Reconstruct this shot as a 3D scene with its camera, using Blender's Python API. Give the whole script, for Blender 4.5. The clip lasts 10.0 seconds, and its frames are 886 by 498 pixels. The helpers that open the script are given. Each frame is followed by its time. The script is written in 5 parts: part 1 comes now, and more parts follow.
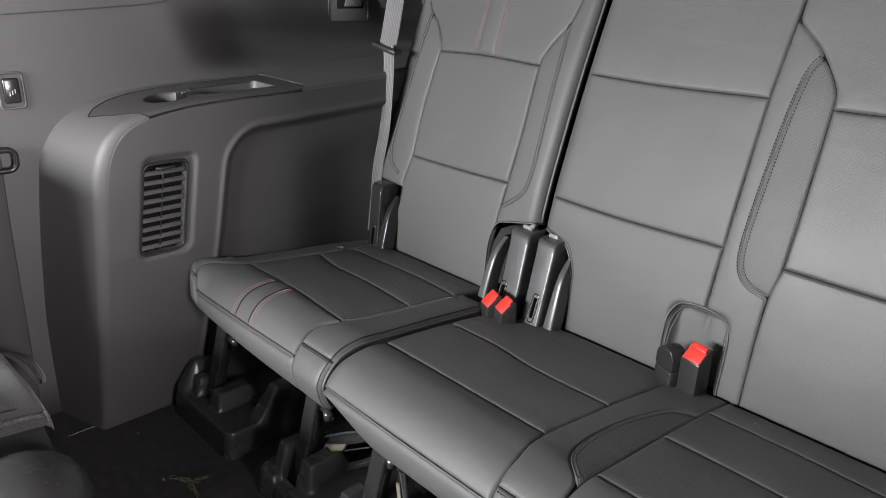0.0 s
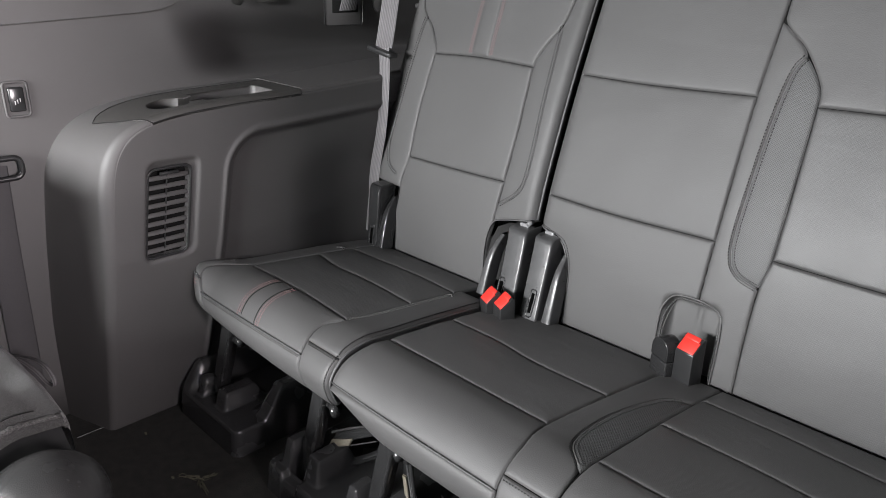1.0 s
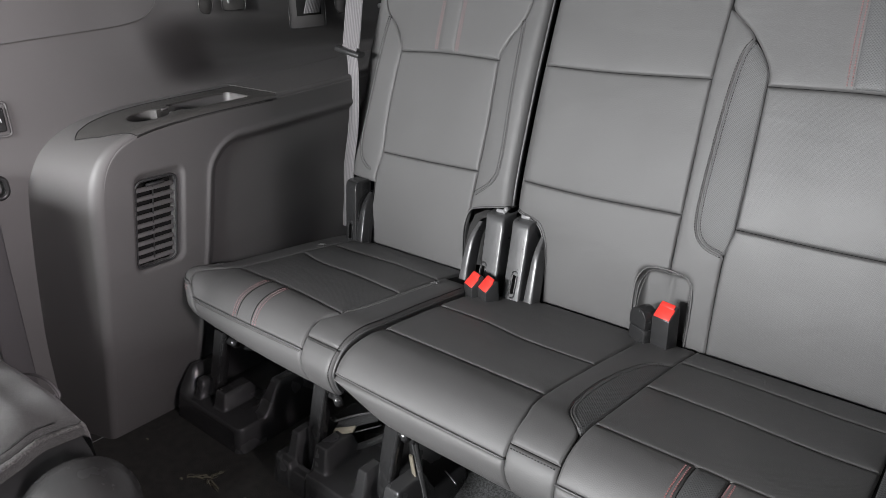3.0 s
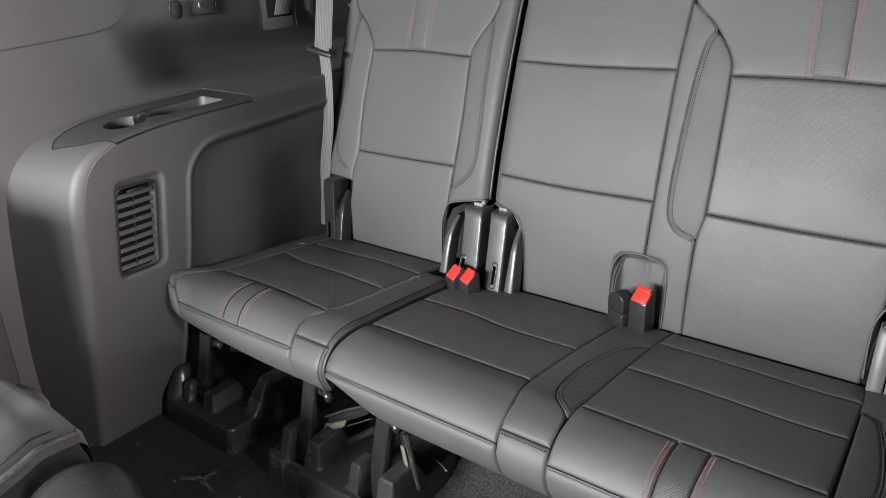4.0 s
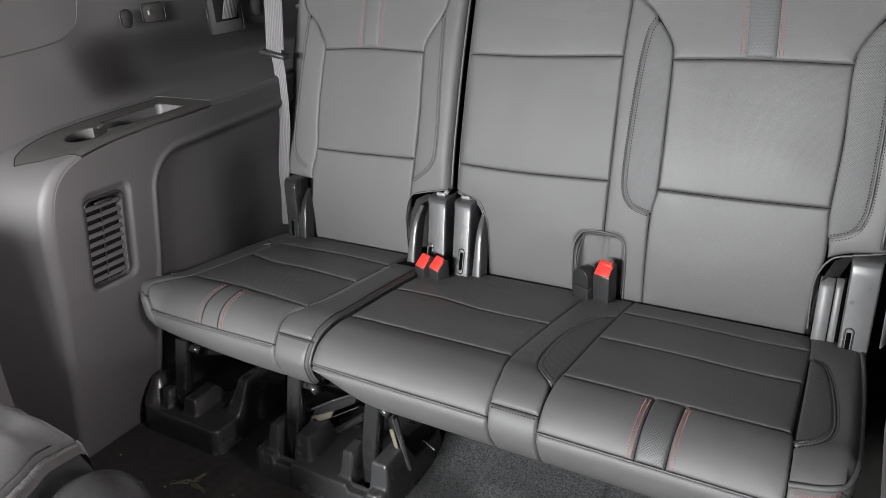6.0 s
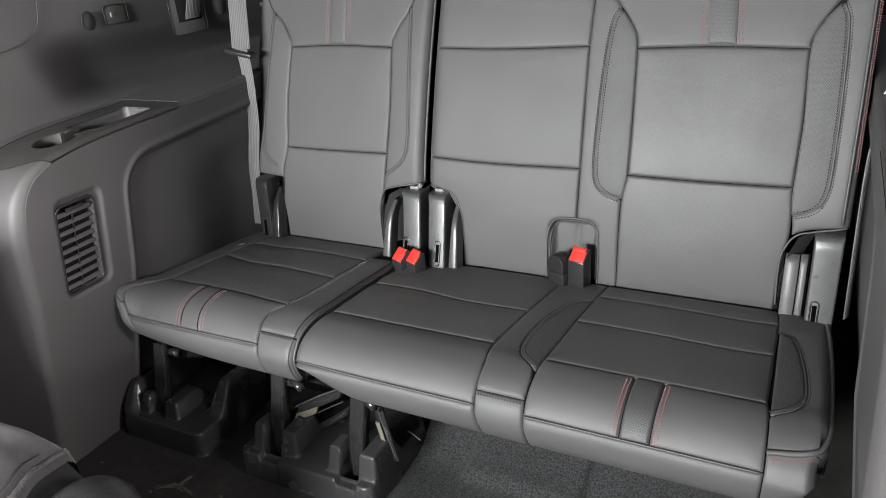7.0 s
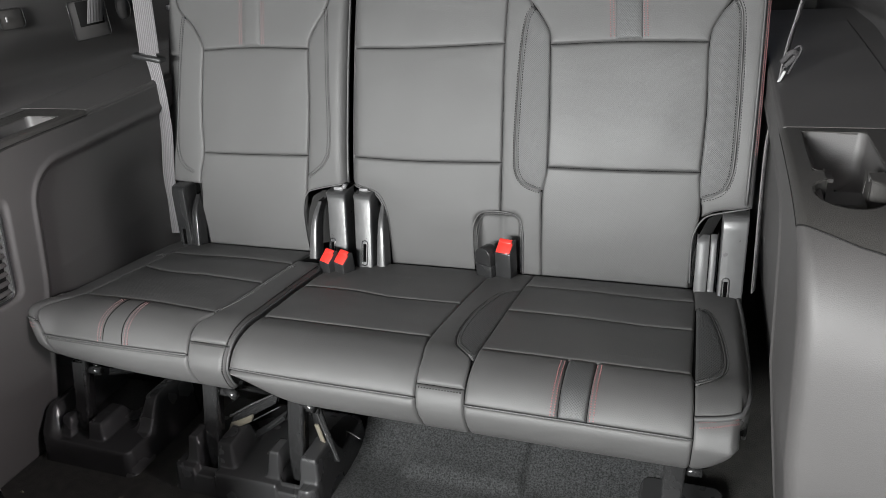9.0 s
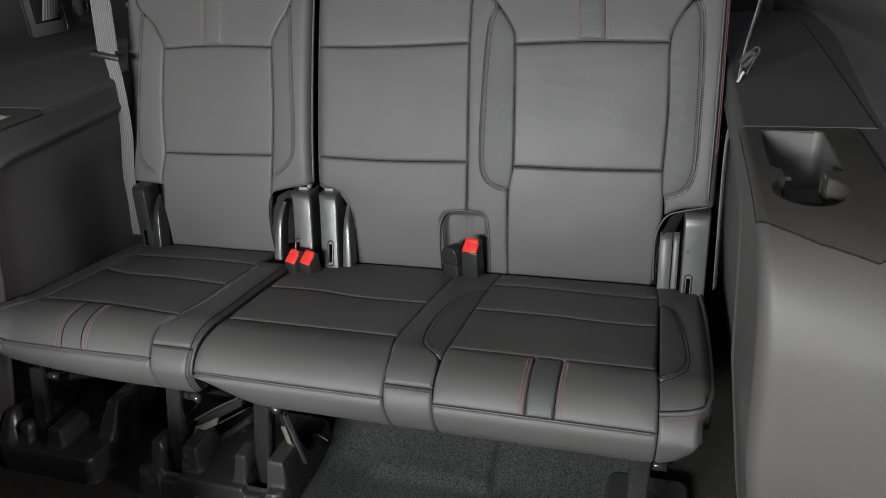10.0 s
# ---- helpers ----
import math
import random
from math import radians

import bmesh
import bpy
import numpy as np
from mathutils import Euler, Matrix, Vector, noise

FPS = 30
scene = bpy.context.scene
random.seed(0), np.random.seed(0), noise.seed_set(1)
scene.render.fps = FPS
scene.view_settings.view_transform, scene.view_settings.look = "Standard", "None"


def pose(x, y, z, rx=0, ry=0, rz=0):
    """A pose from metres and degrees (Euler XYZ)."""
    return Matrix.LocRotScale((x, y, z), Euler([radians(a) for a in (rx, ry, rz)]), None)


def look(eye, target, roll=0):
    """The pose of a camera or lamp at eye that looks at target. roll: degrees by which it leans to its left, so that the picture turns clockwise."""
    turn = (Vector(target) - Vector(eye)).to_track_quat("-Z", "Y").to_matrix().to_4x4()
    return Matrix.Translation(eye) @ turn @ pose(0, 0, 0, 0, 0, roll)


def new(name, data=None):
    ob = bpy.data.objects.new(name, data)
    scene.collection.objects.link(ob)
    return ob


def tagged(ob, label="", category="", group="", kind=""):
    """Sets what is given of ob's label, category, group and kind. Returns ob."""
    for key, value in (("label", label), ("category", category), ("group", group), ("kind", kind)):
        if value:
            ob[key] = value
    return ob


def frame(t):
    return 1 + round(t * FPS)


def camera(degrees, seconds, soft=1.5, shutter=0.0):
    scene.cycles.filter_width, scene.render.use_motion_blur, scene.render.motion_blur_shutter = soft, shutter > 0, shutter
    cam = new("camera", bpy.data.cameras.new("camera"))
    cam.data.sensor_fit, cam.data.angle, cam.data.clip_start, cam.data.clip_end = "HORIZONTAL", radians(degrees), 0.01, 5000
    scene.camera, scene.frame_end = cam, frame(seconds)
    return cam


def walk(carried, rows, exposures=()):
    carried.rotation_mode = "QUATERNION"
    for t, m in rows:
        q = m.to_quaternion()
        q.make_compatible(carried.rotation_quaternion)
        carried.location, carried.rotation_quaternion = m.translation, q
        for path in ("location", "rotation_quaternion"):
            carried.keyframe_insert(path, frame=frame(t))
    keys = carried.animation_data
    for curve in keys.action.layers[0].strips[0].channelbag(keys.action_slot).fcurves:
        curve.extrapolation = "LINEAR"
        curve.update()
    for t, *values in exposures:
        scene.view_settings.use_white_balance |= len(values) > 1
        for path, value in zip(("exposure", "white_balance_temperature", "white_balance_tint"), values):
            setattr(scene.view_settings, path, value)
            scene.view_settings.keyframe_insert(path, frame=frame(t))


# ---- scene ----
cam = camera(63.1, 10.0, 0.8)
PATH = [
    (0, (0.71, -0.969, 0.816), (-0.608, 0.347, 0.087), 2.3),
    (0.5, (0.714, -0.983, 0.824), (-0.595, 0.339, 0.091), 1.9),
    (1, (0.719, -1.001, 0.828), (-0.578, 0.333, 0.094), 1.6),
    (1.5, (0.722, -1.019, 0.835), (-0.557, 0.328, 0.095), 1.0),
    (2, (0.721, -1.038, 0.841), (-0.536, 0.326, 0.093), 0.4),
    (2.5, (0.715, -1.061, 0.847), (-0.51, 0.328, 0.091), -0.2),
    (4, (0.714, -1.114, 0.867), (-0.404, 0.347, 0.083), -2.1),
    (4.5, (0.71, -1.131, 0.872), (-0.375, 0.351, 0.079), -2.7),
    (5, (0.702, -1.154, 0.877), (-0.343, 0.353, 0.079), -3.1),
    (5.5, (0.696, -1.174, 0.883), (-0.306, 0.358, 0.078), -3.5),
    (7, (0.674, -1.218, 0.892), (-0.196, 0.377, 0.056), -4.9),
    (7.5, (0.67, -1.227, 0.895), (-0.138, 0.397, 0.052), -5.5),
    (8, (0.665, -1.234, 0.897), (-0.091, 0.413, 0.049), -5.7),
    (8.5, (0.66, -1.24, 0.894), (-0.045, 0.428, 0.047), -5.3),
    (9, (0.653, -1.246, 0.891), (0.005, 0.445, 0.043), -4.7),
    (9.5, (0.651, -1.246, 0.891), (0.053, 0.461, 0.038), -4.3),
    (10, (0.652, -1.246, 0.89), (0.093, 0.474, 0.035), -3.9),
]
EXPOSURES = [(0.0, 0.34, 6500, 10.0), (2.5, 0.34, 6500, 10.0), (4.5, 0.43, 6500, 10.0), (9.0, 0.39, 6570, 7.5), (9.75, 0.33, 6570, 7.5), (10.0, -0.31, 6570, 7.5)]
walk(cam, [(t, look(eye, target, roll)) for t, eye, target, roll in PATH], EXPOSURES)

# ---- world and light ----
world = bpy.data.worlds.new("sky")
scene.world = world
world.use_nodes = True
wn = world.node_tree.nodes
sky = wn.new("ShaderNodeTexSky")
sky.sky_type = "NISHITA"
sky.sun_disc = False
sky.sun_elevation = radians(48)
sky.sun_rotation = radians(120)
wn["Background"].inputs["Strength"].default_value = 0.05
world.node_tree.links.new(sky.outputs[0], wn["Background"].inputs["Color"])


def area(name, eye, target, sx, sy, power, color):
    d = bpy.data.lights.new(name, "AREA")
    d.shape, d.size, d.size_y, d.energy, d.color = "RECTANGLE", sx, sy, power, color
    ob = new(name, d)
    ob.matrix_world = look(eye, target)
    return ob


sun = bpy.data.lights.new("sun", "SUN")
sun.energy, sun.angle, sun.color = 0.6, radians(15), (1.0, 0.96, 0.9)
new("sun", sun).matrix_world = look((4, -5, 6), (0, 0, 0))
# daylight in the open door, the far door's window and the windscreen
area("door_daylight", (1.62, -0.71, 0.76), (-0.45, -0.66, 0.50), 0.26, 0.46, 51.0, (1.0, 0.912, 0.942))
area("window_daylight", (-0.78, -1.55, 0.98), (0.3, -0.6, 0.4), 1.1, 0.30, 0.5, (1.0, 0.97, 0.98))
area("windscreen_daylight", (-0.13, -2.60, 1.02), (-0.10, -0.5, 0.45), 1.0, 0.28, 146.0, (0.98, 0.99, 1.0))


# ---- materials ----
def mat(name, color, rough=0.5, metal=0.0, spec=0.5, mottled=0.15, scale=30.0, grain=0.0, grain_scale=900.0, kind="noise", coords="Object", sheen=0.0, wrinkle=0.0):
    m = bpy.data.materials.new(name)
    m.use_nodes = True
    nt = m.node_tree
    n, l = nt.nodes, nt.links
    bsdf = n["Principled BSDF"]
    bsdf.inputs["Roughness"].default_value = rough
    bsdf.inputs["Metallic"].default_value = metal
    bsdf.inputs["Specular IOR Level"].default_value = spec
    if sheen:
        bsdf.inputs["Sheen Weight"].default_value = sheen
    tc = n.new("ShaderNodeTexCoord")
    big = n.new("ShaderNodeTexNoise")
    big.inputs["Scale"].default_value = scale
    big.inputs["Detail"].default_value = 4
    l.new(tc.outputs["Object"], big.inputs["Vector"])
    ramp = n.new("ShaderNodeMix")
    ramp.data_type = "RGBA"
    ramp.inputs[6].default_value = (*[c * (1 - mottled) for c in color], 1)
    ramp.inputs[7].default_value = (*[min(1, c * (1 + mottled)) for c in color], 1)
    spread = n.new("ShaderNodeMapRange")
    spread.inputs["From Min"].default_value = 0.36 if mottled > 0.35 else 0.1
    spread.inputs["From Max"].default_value = 0.64 if mottled > 0.35 else 0.9
    l.new(big.outputs["Fac"], spread.inputs["Value"])
    l.new(spread.outputs[0], ramp.inputs[0])
    l.new(ramp.outputs[2], bsdf.inputs["Base Color"])
    rr = n.new("ShaderNodeMapRange")
    rr.inputs["To Min"].default_value = max(0.02, rough - 0.07)
    rr.inputs["To Max"].default_value = min(1, rough + 0.07)
    l.new(big.outputs["Fac"], rr.inputs["Value"])
    l.new(rr.outputs[0], bsdf.inputs["Roughness"])
    if grain:
        if kind == "noise":
            g = n.new("ShaderNodeTexNoise")
            g.inputs["Detail"].default_value = 2
        else:
            g = n.new("ShaderNodeTexVoronoi")
        g.inputs["Scale"].default_value = grain_scale
        l.new(tc.outputs[coords], g.inputs["Vector"])
        b = n.new("ShaderNodeBump")
        b.inputs["Strength"].default_value = grain
        b.inputs["Distance"].default_value = 0.001
        l.new(g.outputs[0], b.inputs["Height"])
        l.new(b.outputs[0], bsdf.inputs["Normal"])
        if wrinkle:
            stretch = n.new("ShaderNodeMapping")
            stretch.inputs["Scale"].default_value = (12, 26, 20)
            l.new(tc.outputs[coords], stretch.inputs["Vector"])
            fold = n.new("ShaderNodeTexNoise")
            fold.inputs["Scale"].default_value = 1.0
            fold.inputs["Detail"].default_value = 1.5
            fold.inputs["Distortion"].default_value = 0.6
            l.new(stretch.outputs[0], fold.inputs["Vector"])
            w = n.new("ShaderNodeBump")
            w.inputs["Strength"].default_value = wrinkle
            w.inputs["Distance"].default_value = 0.004
            l.new(fold.outputs["Fac"], w.inputs["Height"])
            l.new(w.outputs[0], b.inputs["Normal"])
    return m


def perforated(name, color, rough, pitch, depth, hollow):
    """Leather with a staggered grid of small punched holes, laid out in metres by the panel's UV map."""
    m = mat(name, color, rough, mottled=0.06, scale=9, grain=0.12, grain_scale=850, kind="voronoi", wrinkle=0.20)
    nt = m.node_tree
    n, l = nt.nodes, nt.links
    bsdf = n["Principled BSDF"]
    uv = n.new("ShaderNodeTexCoord")
    rot = n.new("ShaderNodeMapping")
    rot.inputs["Rotation"].default_value = (0, 0, radians(45))
    rot.inputs["Scale"].default_value = (1 / pitch, 1 / pitch, 1)
    l.new(uv.outputs["UV"], rot.inputs["Vector"])
    frac = n.new("ShaderNodeVectorMath")
    frac.operation = "FRACTION"
    l.new(rot.outputs[0], frac.inputs[0])
    sub = n.new("ShaderNodeVectorMath")
    sub.operation = "SUBTRACT"
    sub.inputs[1].default_value = (0.5, 0.5, 0)
    l.new(frac.outputs[0], sub.inputs[0])
    flat = n.new("ShaderNodeVectorMath")
    flat.operation = "MULTIPLY"
    flat.inputs[1].default_value = (1, 1, 0)
    l.new(sub.outputs[0], flat.inputs[0])
    ln = n.new("ShaderNodeVectorMath")
    ln.operation = "LENGTH"
    l.new(flat.outputs[0], ln.inputs[0])
    hole = n.new("ShaderNodeMapRange")
    hole.inputs["From Min"].default_value = 0.18
    hole.inputs["From Max"].default_value = 0.42
    l.new(ln.outputs["Value"], hole.inputs["Value"])
    bump = n.new("ShaderNodeBump")
    bump.inputs["Strength"].default_value = depth
    bump.inputs["Distance"].default_value = 0.0012
    l.new(hole.outputs[0], bump.inputs["Height"])
    l.new(bsdf.inputs["Normal"].links[0].from_socket, bump.inputs["Normal"])
    l.new(bump.outputs[0], bsdf.inputs["Normal"])
    old = bsdf.inputs["Base Color"].links[0].from_socket
    mix = n.new("ShaderNodeMix")
    mix.data_type = "RGBA"
    mix.inputs[6].default_value = (hollow, hollow, hollow, 1)
    l.new(hole.outputs[0], mix.inputs[0])
    l.new(old, mix.inputs[7])
    l.new(mix.outputs[2], bsdf.inputs["Base Color"])
    return m


def ribbed(name, light, dark):
    """Woven webbing with ribs along its length, laid out in metres by the strap's UV map."""
    m = mat(name, light, 0.75)
    n, l = m.node_tree.nodes, m.node_tree.links
    tc = n.new("ShaderNodeTexCoord")
    sep = n.new("ShaderNodeSeparateXYZ")
    l.new(tc.outputs["UV"], sep.inputs[0])
    k = n.new("ShaderNodeMath")
    k.operation = "MULTIPLY"
    k.inputs[1].default_value = 2 * math.pi / 0.0044
    l.new(sep.outputs["X"], k.inputs[0])
    s = n.new("ShaderNodeMath")
    s.operation = "SINE"
    l.new(k.outputs[0], s.inputs[0])
    f = n.new("ShaderNodeMapRange")
    f.inputs["From Min"].default_value = -0.9
    f.inputs["From Max"].default_value = 0.2
    l.new(s.outputs[0], f.inputs["Value"])
    mix = n.new("ShaderNodeMix")
    mix.data_type = "RGBA"
    mix.inputs[6].default_value = (*dark, 1)
    bsdf = n["Principled BSDF"]
    l.new(bsdf.inputs["Base Color"].links[0].from_socket, mix.inputs[7])
    l.new(f.outputs[0], mix.inputs[0])
    l.new(mix.outputs[2], bsdf.inputs["Base Color"])
    bump = n.new("ShaderNodeBump")
    bump.inputs["Strength"].default_value = 0.8
    bump.inputs["Distance"].default_value = 0.0008
    l.new(f.outputs[0], bump.inputs["Height"])
    l.new(bump.outputs[0], bsdf.inputs["Normal"])
    return m


VOID = mat("unlit_hollow_black", (0.002, 0.002, 0.002), 1.0, spec=0.0)
LEATHER = mat("charcoal_leather", (0.0576, 0.0567, 0.0567), 0.57, spec=0.42, mottled=0.07, scale=9, grain=0.16, grain_scale=850, kind="voronoi", wrinkle=0.24)
INSERT = perforated("fine_perforated_leather", (0.0530, 0.0523, 0.0522), 0.54, 0.0022, 0.10, 0.040)
PERF = perforated("coarse_perforated_leather", (0.046, 0.047, 0.048), 0.54, 0.0028, 0.26, 0.030)
PATCH = perforated("fine_perforated_patch_leather", (0.054, 0.054, 0.0545), 0.54, 0.0024, 0.30, 0.030)
BOLSTER = perforated("dark_perforated_bolster_leather", (0.052, 0.0525, 0.053), 0.54, 0.0034, 0.40, 0.022)
CORE = mat("black_backing_cloth", (0.006, 0.006, 0.006), 0.95, spec=0.2, grain=0.2)
THREAD = mat("black_thread", (0.014, 0.014, 0.014), 0.8, spec=0.1)
PALE = mat("grey_thread", (0.085, 0.084, 0.083), 0.7)
REDTHREAD = mat("red_thread", (0.138, 0.050, 0.052), 0.6)
FADED = mat("faded_red_thread", (0.165, 0.092, 0.094), 0.65)
PIPING = mat("charcoal_leather_piping", (0.048, 0.048, 0.0485), 0.55, grain=0.1)
TRIM = mat("grey_brown_moulded_plastic", (0.0562, 0.0537, 0.0536), 0.58, mottled=0.12, scale=8, grain=0.14, grain_scale=1000, kind="voronoi")
TRIMLID = mat("dark_moulded_plastic", (0.034, 0.0325, 0.031), 0.5, mottled=0.06, scale=10, grain=0.3, grain_scale=1100, kind="voronoi")
BLACK = mat("satin_black_plastic", (0.018, 0.018, 0.0185), 0.30, mottled=0.15, scale=40, grain=0.12, grain_scale=1400, spec=0.42)
GLOSS = mat("glossy_black_plastic", (0.016, 0.016, 0.0165), 0.24, mottled=0.1, scale=30)
HINGE = mat("satin_grey_black_plastic", (0.050, 0.050, 0.051), 0.30, mottled=0.15, scale=60, grain=0.1, grain_scale=900)
COVER = mat("moulded_black_plastic", (0.029, 0.029, 0.0298), 0.26, mottled=0.08, scale=12, grain=0.08, grain_scale=1600)
PLATE = mat("grey_recliner_plastic", (0.075, 0.075, 0.076), 0.46, mottled=0.25, scale=40, grain=0.1, grain_scale=900)
STEEL = mat("black_painted_steel", (0.016, 0.016, 0.0164), 0.19, mottled=0.2, scale=60, spec=0.55)
BRIGHT = mat("bare_steel", (0.42, 0.42, 0.43), 0.24, metal=0.95, scale=80)
RED = mat("red_button_plastic", (0.62, 0.030, 0.022), 0.45, mottled=0.06)
WEB = ribbed("grey_belt_webbing", (0.125, 0.120, 0.124), (0.070, 0.066, 0.070))
WEBDARK = mat("dark_belt_webbing", (0.035, 0.033, 0.035), 0.75, grain=0.6, grain_scale=700)
CARPET = mat("dark_floor_carpet", (0.0115, 0.0109, 0.0094), 0.95, mottled=0.4, scale=60, grain=1.0, grain_scale=420)
TUFT = mat("charcoal_tufted_carpet", (0.0165, 0.0170, 0.0176), 0.95, mottled=0.9, scale=330, grain=1.0, grain_scale=520)
SATIN = mat("glossy_grained_black_plastic", (0.020, 0.020, 0.020), 0.26, mottled=0.1, scale=30, grain=0.16, grain_scale=900, kind="voronoi")
FELT = mat("grey_felt_carpet", (0.027, 0.0265, 0.0258), 0.95, mottled=0.55, scale=520, grain=0.6, grain_scale=1500, sheen=0.15)
HEM = mat("pale_frayed_felt", (0.060, 0.058, 0.057), 0.95, mottled=0.6, scale=420, grain=1.0, grain_scale=700)
LINER = mat("dark_headliner_cloth", (0.14, 0.137, 0.134), 0.9, grain=0.2)
STRAW = mat("dry_straw", (0.085, 0.08, 0.055), 0.85)
TAB = mat("pale_grey_plastic", (0.15, 0.15, 0.153), 0.4)
WHITE = mat("white_symbol", (0.30, 0.30, 0.30), 0.5)


# ---- mesh helpers ----
def mesh(name, verts, faces, material, smooth=True, uvs=None):
    me = bpy.data.meshes.new(name)
    me.from_pydata([tuple(float(c) for c in v) for v in verts], [], faces)
    me.materials.append(material)
    if uvs is not None:
        layer = me.uv_layers.new(name="uv")
        vi = np.empty(len(me.loops), dtype=np.int32)
        me.loops.foreach_get("vertex_index", vi)
        layer.data.foreach_set("uv", np.asarray(uvs, dtype=np.float32)[vi].ravel())
    if smooth:
        me.polygons.foreach_set("use_smooth", [True] * len(me.polygons))
    me.update()
    return me


def part(name, data, parent=None, label="", material=None):
    """One mesh object under a thing or under a part. data: a mesh, or a bmesh with its material."""
    if isinstance(data, bmesh.types.BMesh):
        me = bpy.data.meshes.new(name)
        data.to_mesh(me)
        data.free()
        me.materials.append(material)
        data = me
    ob = new(name, data)
    ob.parent = parent
    if label:
        ob["label"] = label
    return ob


def thing(name, label, category, group="", kind="", at=(0, 0, 0)):
    ob = new(name)
    ob.location = at
    ob.empty_display_size = 0.05
    return tagged(ob, label, category, group, kind)


def grid_mesh(name, pts, material, uvs=None, skirt=None):
    """A sheet from an array (rows, columns, 3); skirt: vectors (rows, columns, 3) by which its rim is drawn inwards."""
    nv, nu, _ = pts.shape
    verts = pts.reshape(-1, 3).tolist()
    faces = [(j * nu + i, j * nu + i + 1, (j + 1) * nu + i + 1, (j + 1) * nu + i) for j in range(nv - 1) for i in range(nu - 1)]
    uvl = uvs.reshape(-1, 2).tolist() if uvs is not None else None
    if skirt is not None:
        rim = [(0, i) for i in range(nu)] + [(j, nu - 1) for j in range(1, nv)] + [(nv - 1, i) for i in range(nu - 2, -1, -1)] + [(j, 0) for j in range(nv - 2, 0, -1)]
        base = len(verts)
        for j, i in rim:
            verts.append((pts[j, i] + skirt[j, i]).tolist())
            if uvl is not None:
                uvl.append(uvl[j * nu + i])
        k = len(rim)
        for a in range(k):
            b = (a + 1) % k
            (j0, i0), (j1, i1) = rim[a], rim[b]
            faces.append((j1 * nu + i1, j0 * nu + i0, base + a, base + b))
    return mesh(name, verts, faces, material, True, uvl)


def resample(points, n):
    p = np.asarray(points, float)
    d = np.r_[0, np.cumsum(np.linalg.norm(np.diff(p, axis=0), axis=1))]
    t = np.linspace(0, d[-1], n) if np.isscalar(n) else np.asarray(n) * d[-1]
    return np.stack([np.interp(t, d, p[:, k]) for k in range(p.shape[1])], -1)


def smooth_line(points, per=10):
    """Catmull-Rom through the points."""
    p = np.asarray(points, float)
    if len(p) < 3:
        return resample(p, per + 1)
    q = np.vstack([2 * p[0] - p[1], p, 2 * p[-1] - p[-2]])
    out = []
    for i in range(len(p) - 1):
        a, b, c, d = q[i], q[i + 1], q[i + 2], q[i + 3]
        for t in np.linspace(0, 1, per, endpoint=False):
            out.append(0.5 * (2 * b + (c - a) * t + (2 * a - 5 * b + 4 * c - d) * t**2 + (3 * b - a - 3 * c + d) * t**3))
    out.append(p[-1])
    return np.array(out)


def tube(name, pts, r, material, sides=8, closed=False, flat=1.0, smooth=True):
    pts = np.asarray(pts, float)
    n = len(pts)
    tang = np.gradient(pts, axis=0)
    if closed:
        tang = np.roll(pts, -1, 0) - np.roll(pts, 1, 0)
    tang /= np.linalg.norm(tang, axis=1)[:, None] + 1e-12
    ref = np.array([0.0, 0, 1]) if abs(tang[0][2]) < 0.9 else np.array([1.0, 0, 0])
    verts, faces = [], []
    side = np.cross(tang[0], ref)
    for i in range(n):
        side = side - tang[i] * (side @ tang[i])
        side /= np.linalg.norm(side) + 1e-12
        up = np.cross(side, tang[i])
        for k in range(sides):
            a = 2 * math.pi * k / sides
            verts.append(pts[i] + r * (math.cos(a) * side + flat * math.sin(a) * up))
    last = n if closed else n - 1
    for i in range(last):
        for k in range(sides):
            a, b = i * sides + k, i * sides + (k + 1) % sides
            c, d = ((i + 1) % n) * sides + (k + 1) % sides, ((i + 1) % n) * sides + k
            faces.append((a, b, c, d))
    if not closed:
        faces.append(tuple(range(sides - 1, -1, -1)))
        faces.append(tuple((n - 1) * sides + k for k in range(sides)))
    return mesh(name, verts, faces, material, smooth)


def box_bm(sx, sy, sz, bevel=0.0, seg=2, at=(0, 0, 0), taper=None):
    """A bevelled box centred on its base; taper: the scale of its top in x and y."""
    bm = bmesh.new()
    bmesh.ops.create_cube(bm, size=1.0)
    for v in bm.verts:
        top = v.co.z > 0
        v.co.x *= sx * (taper[0] if taper and top else 1)
        v.co.y *= sy * (taper[1] if taper and top else 1)
        v.co.z = (v.co.z + 0.5) * sz
    if bevel:
        bmesh.ops.bevel(bm, geom=bm.edges[:], offset=bevel, segments=seg, profile=0.5, affect="EDGES")
    bmesh.ops.translate(bm, verts=bm.verts[:], vec=at)
    for f in bm.faces:
        f.smooth = True
    return bm


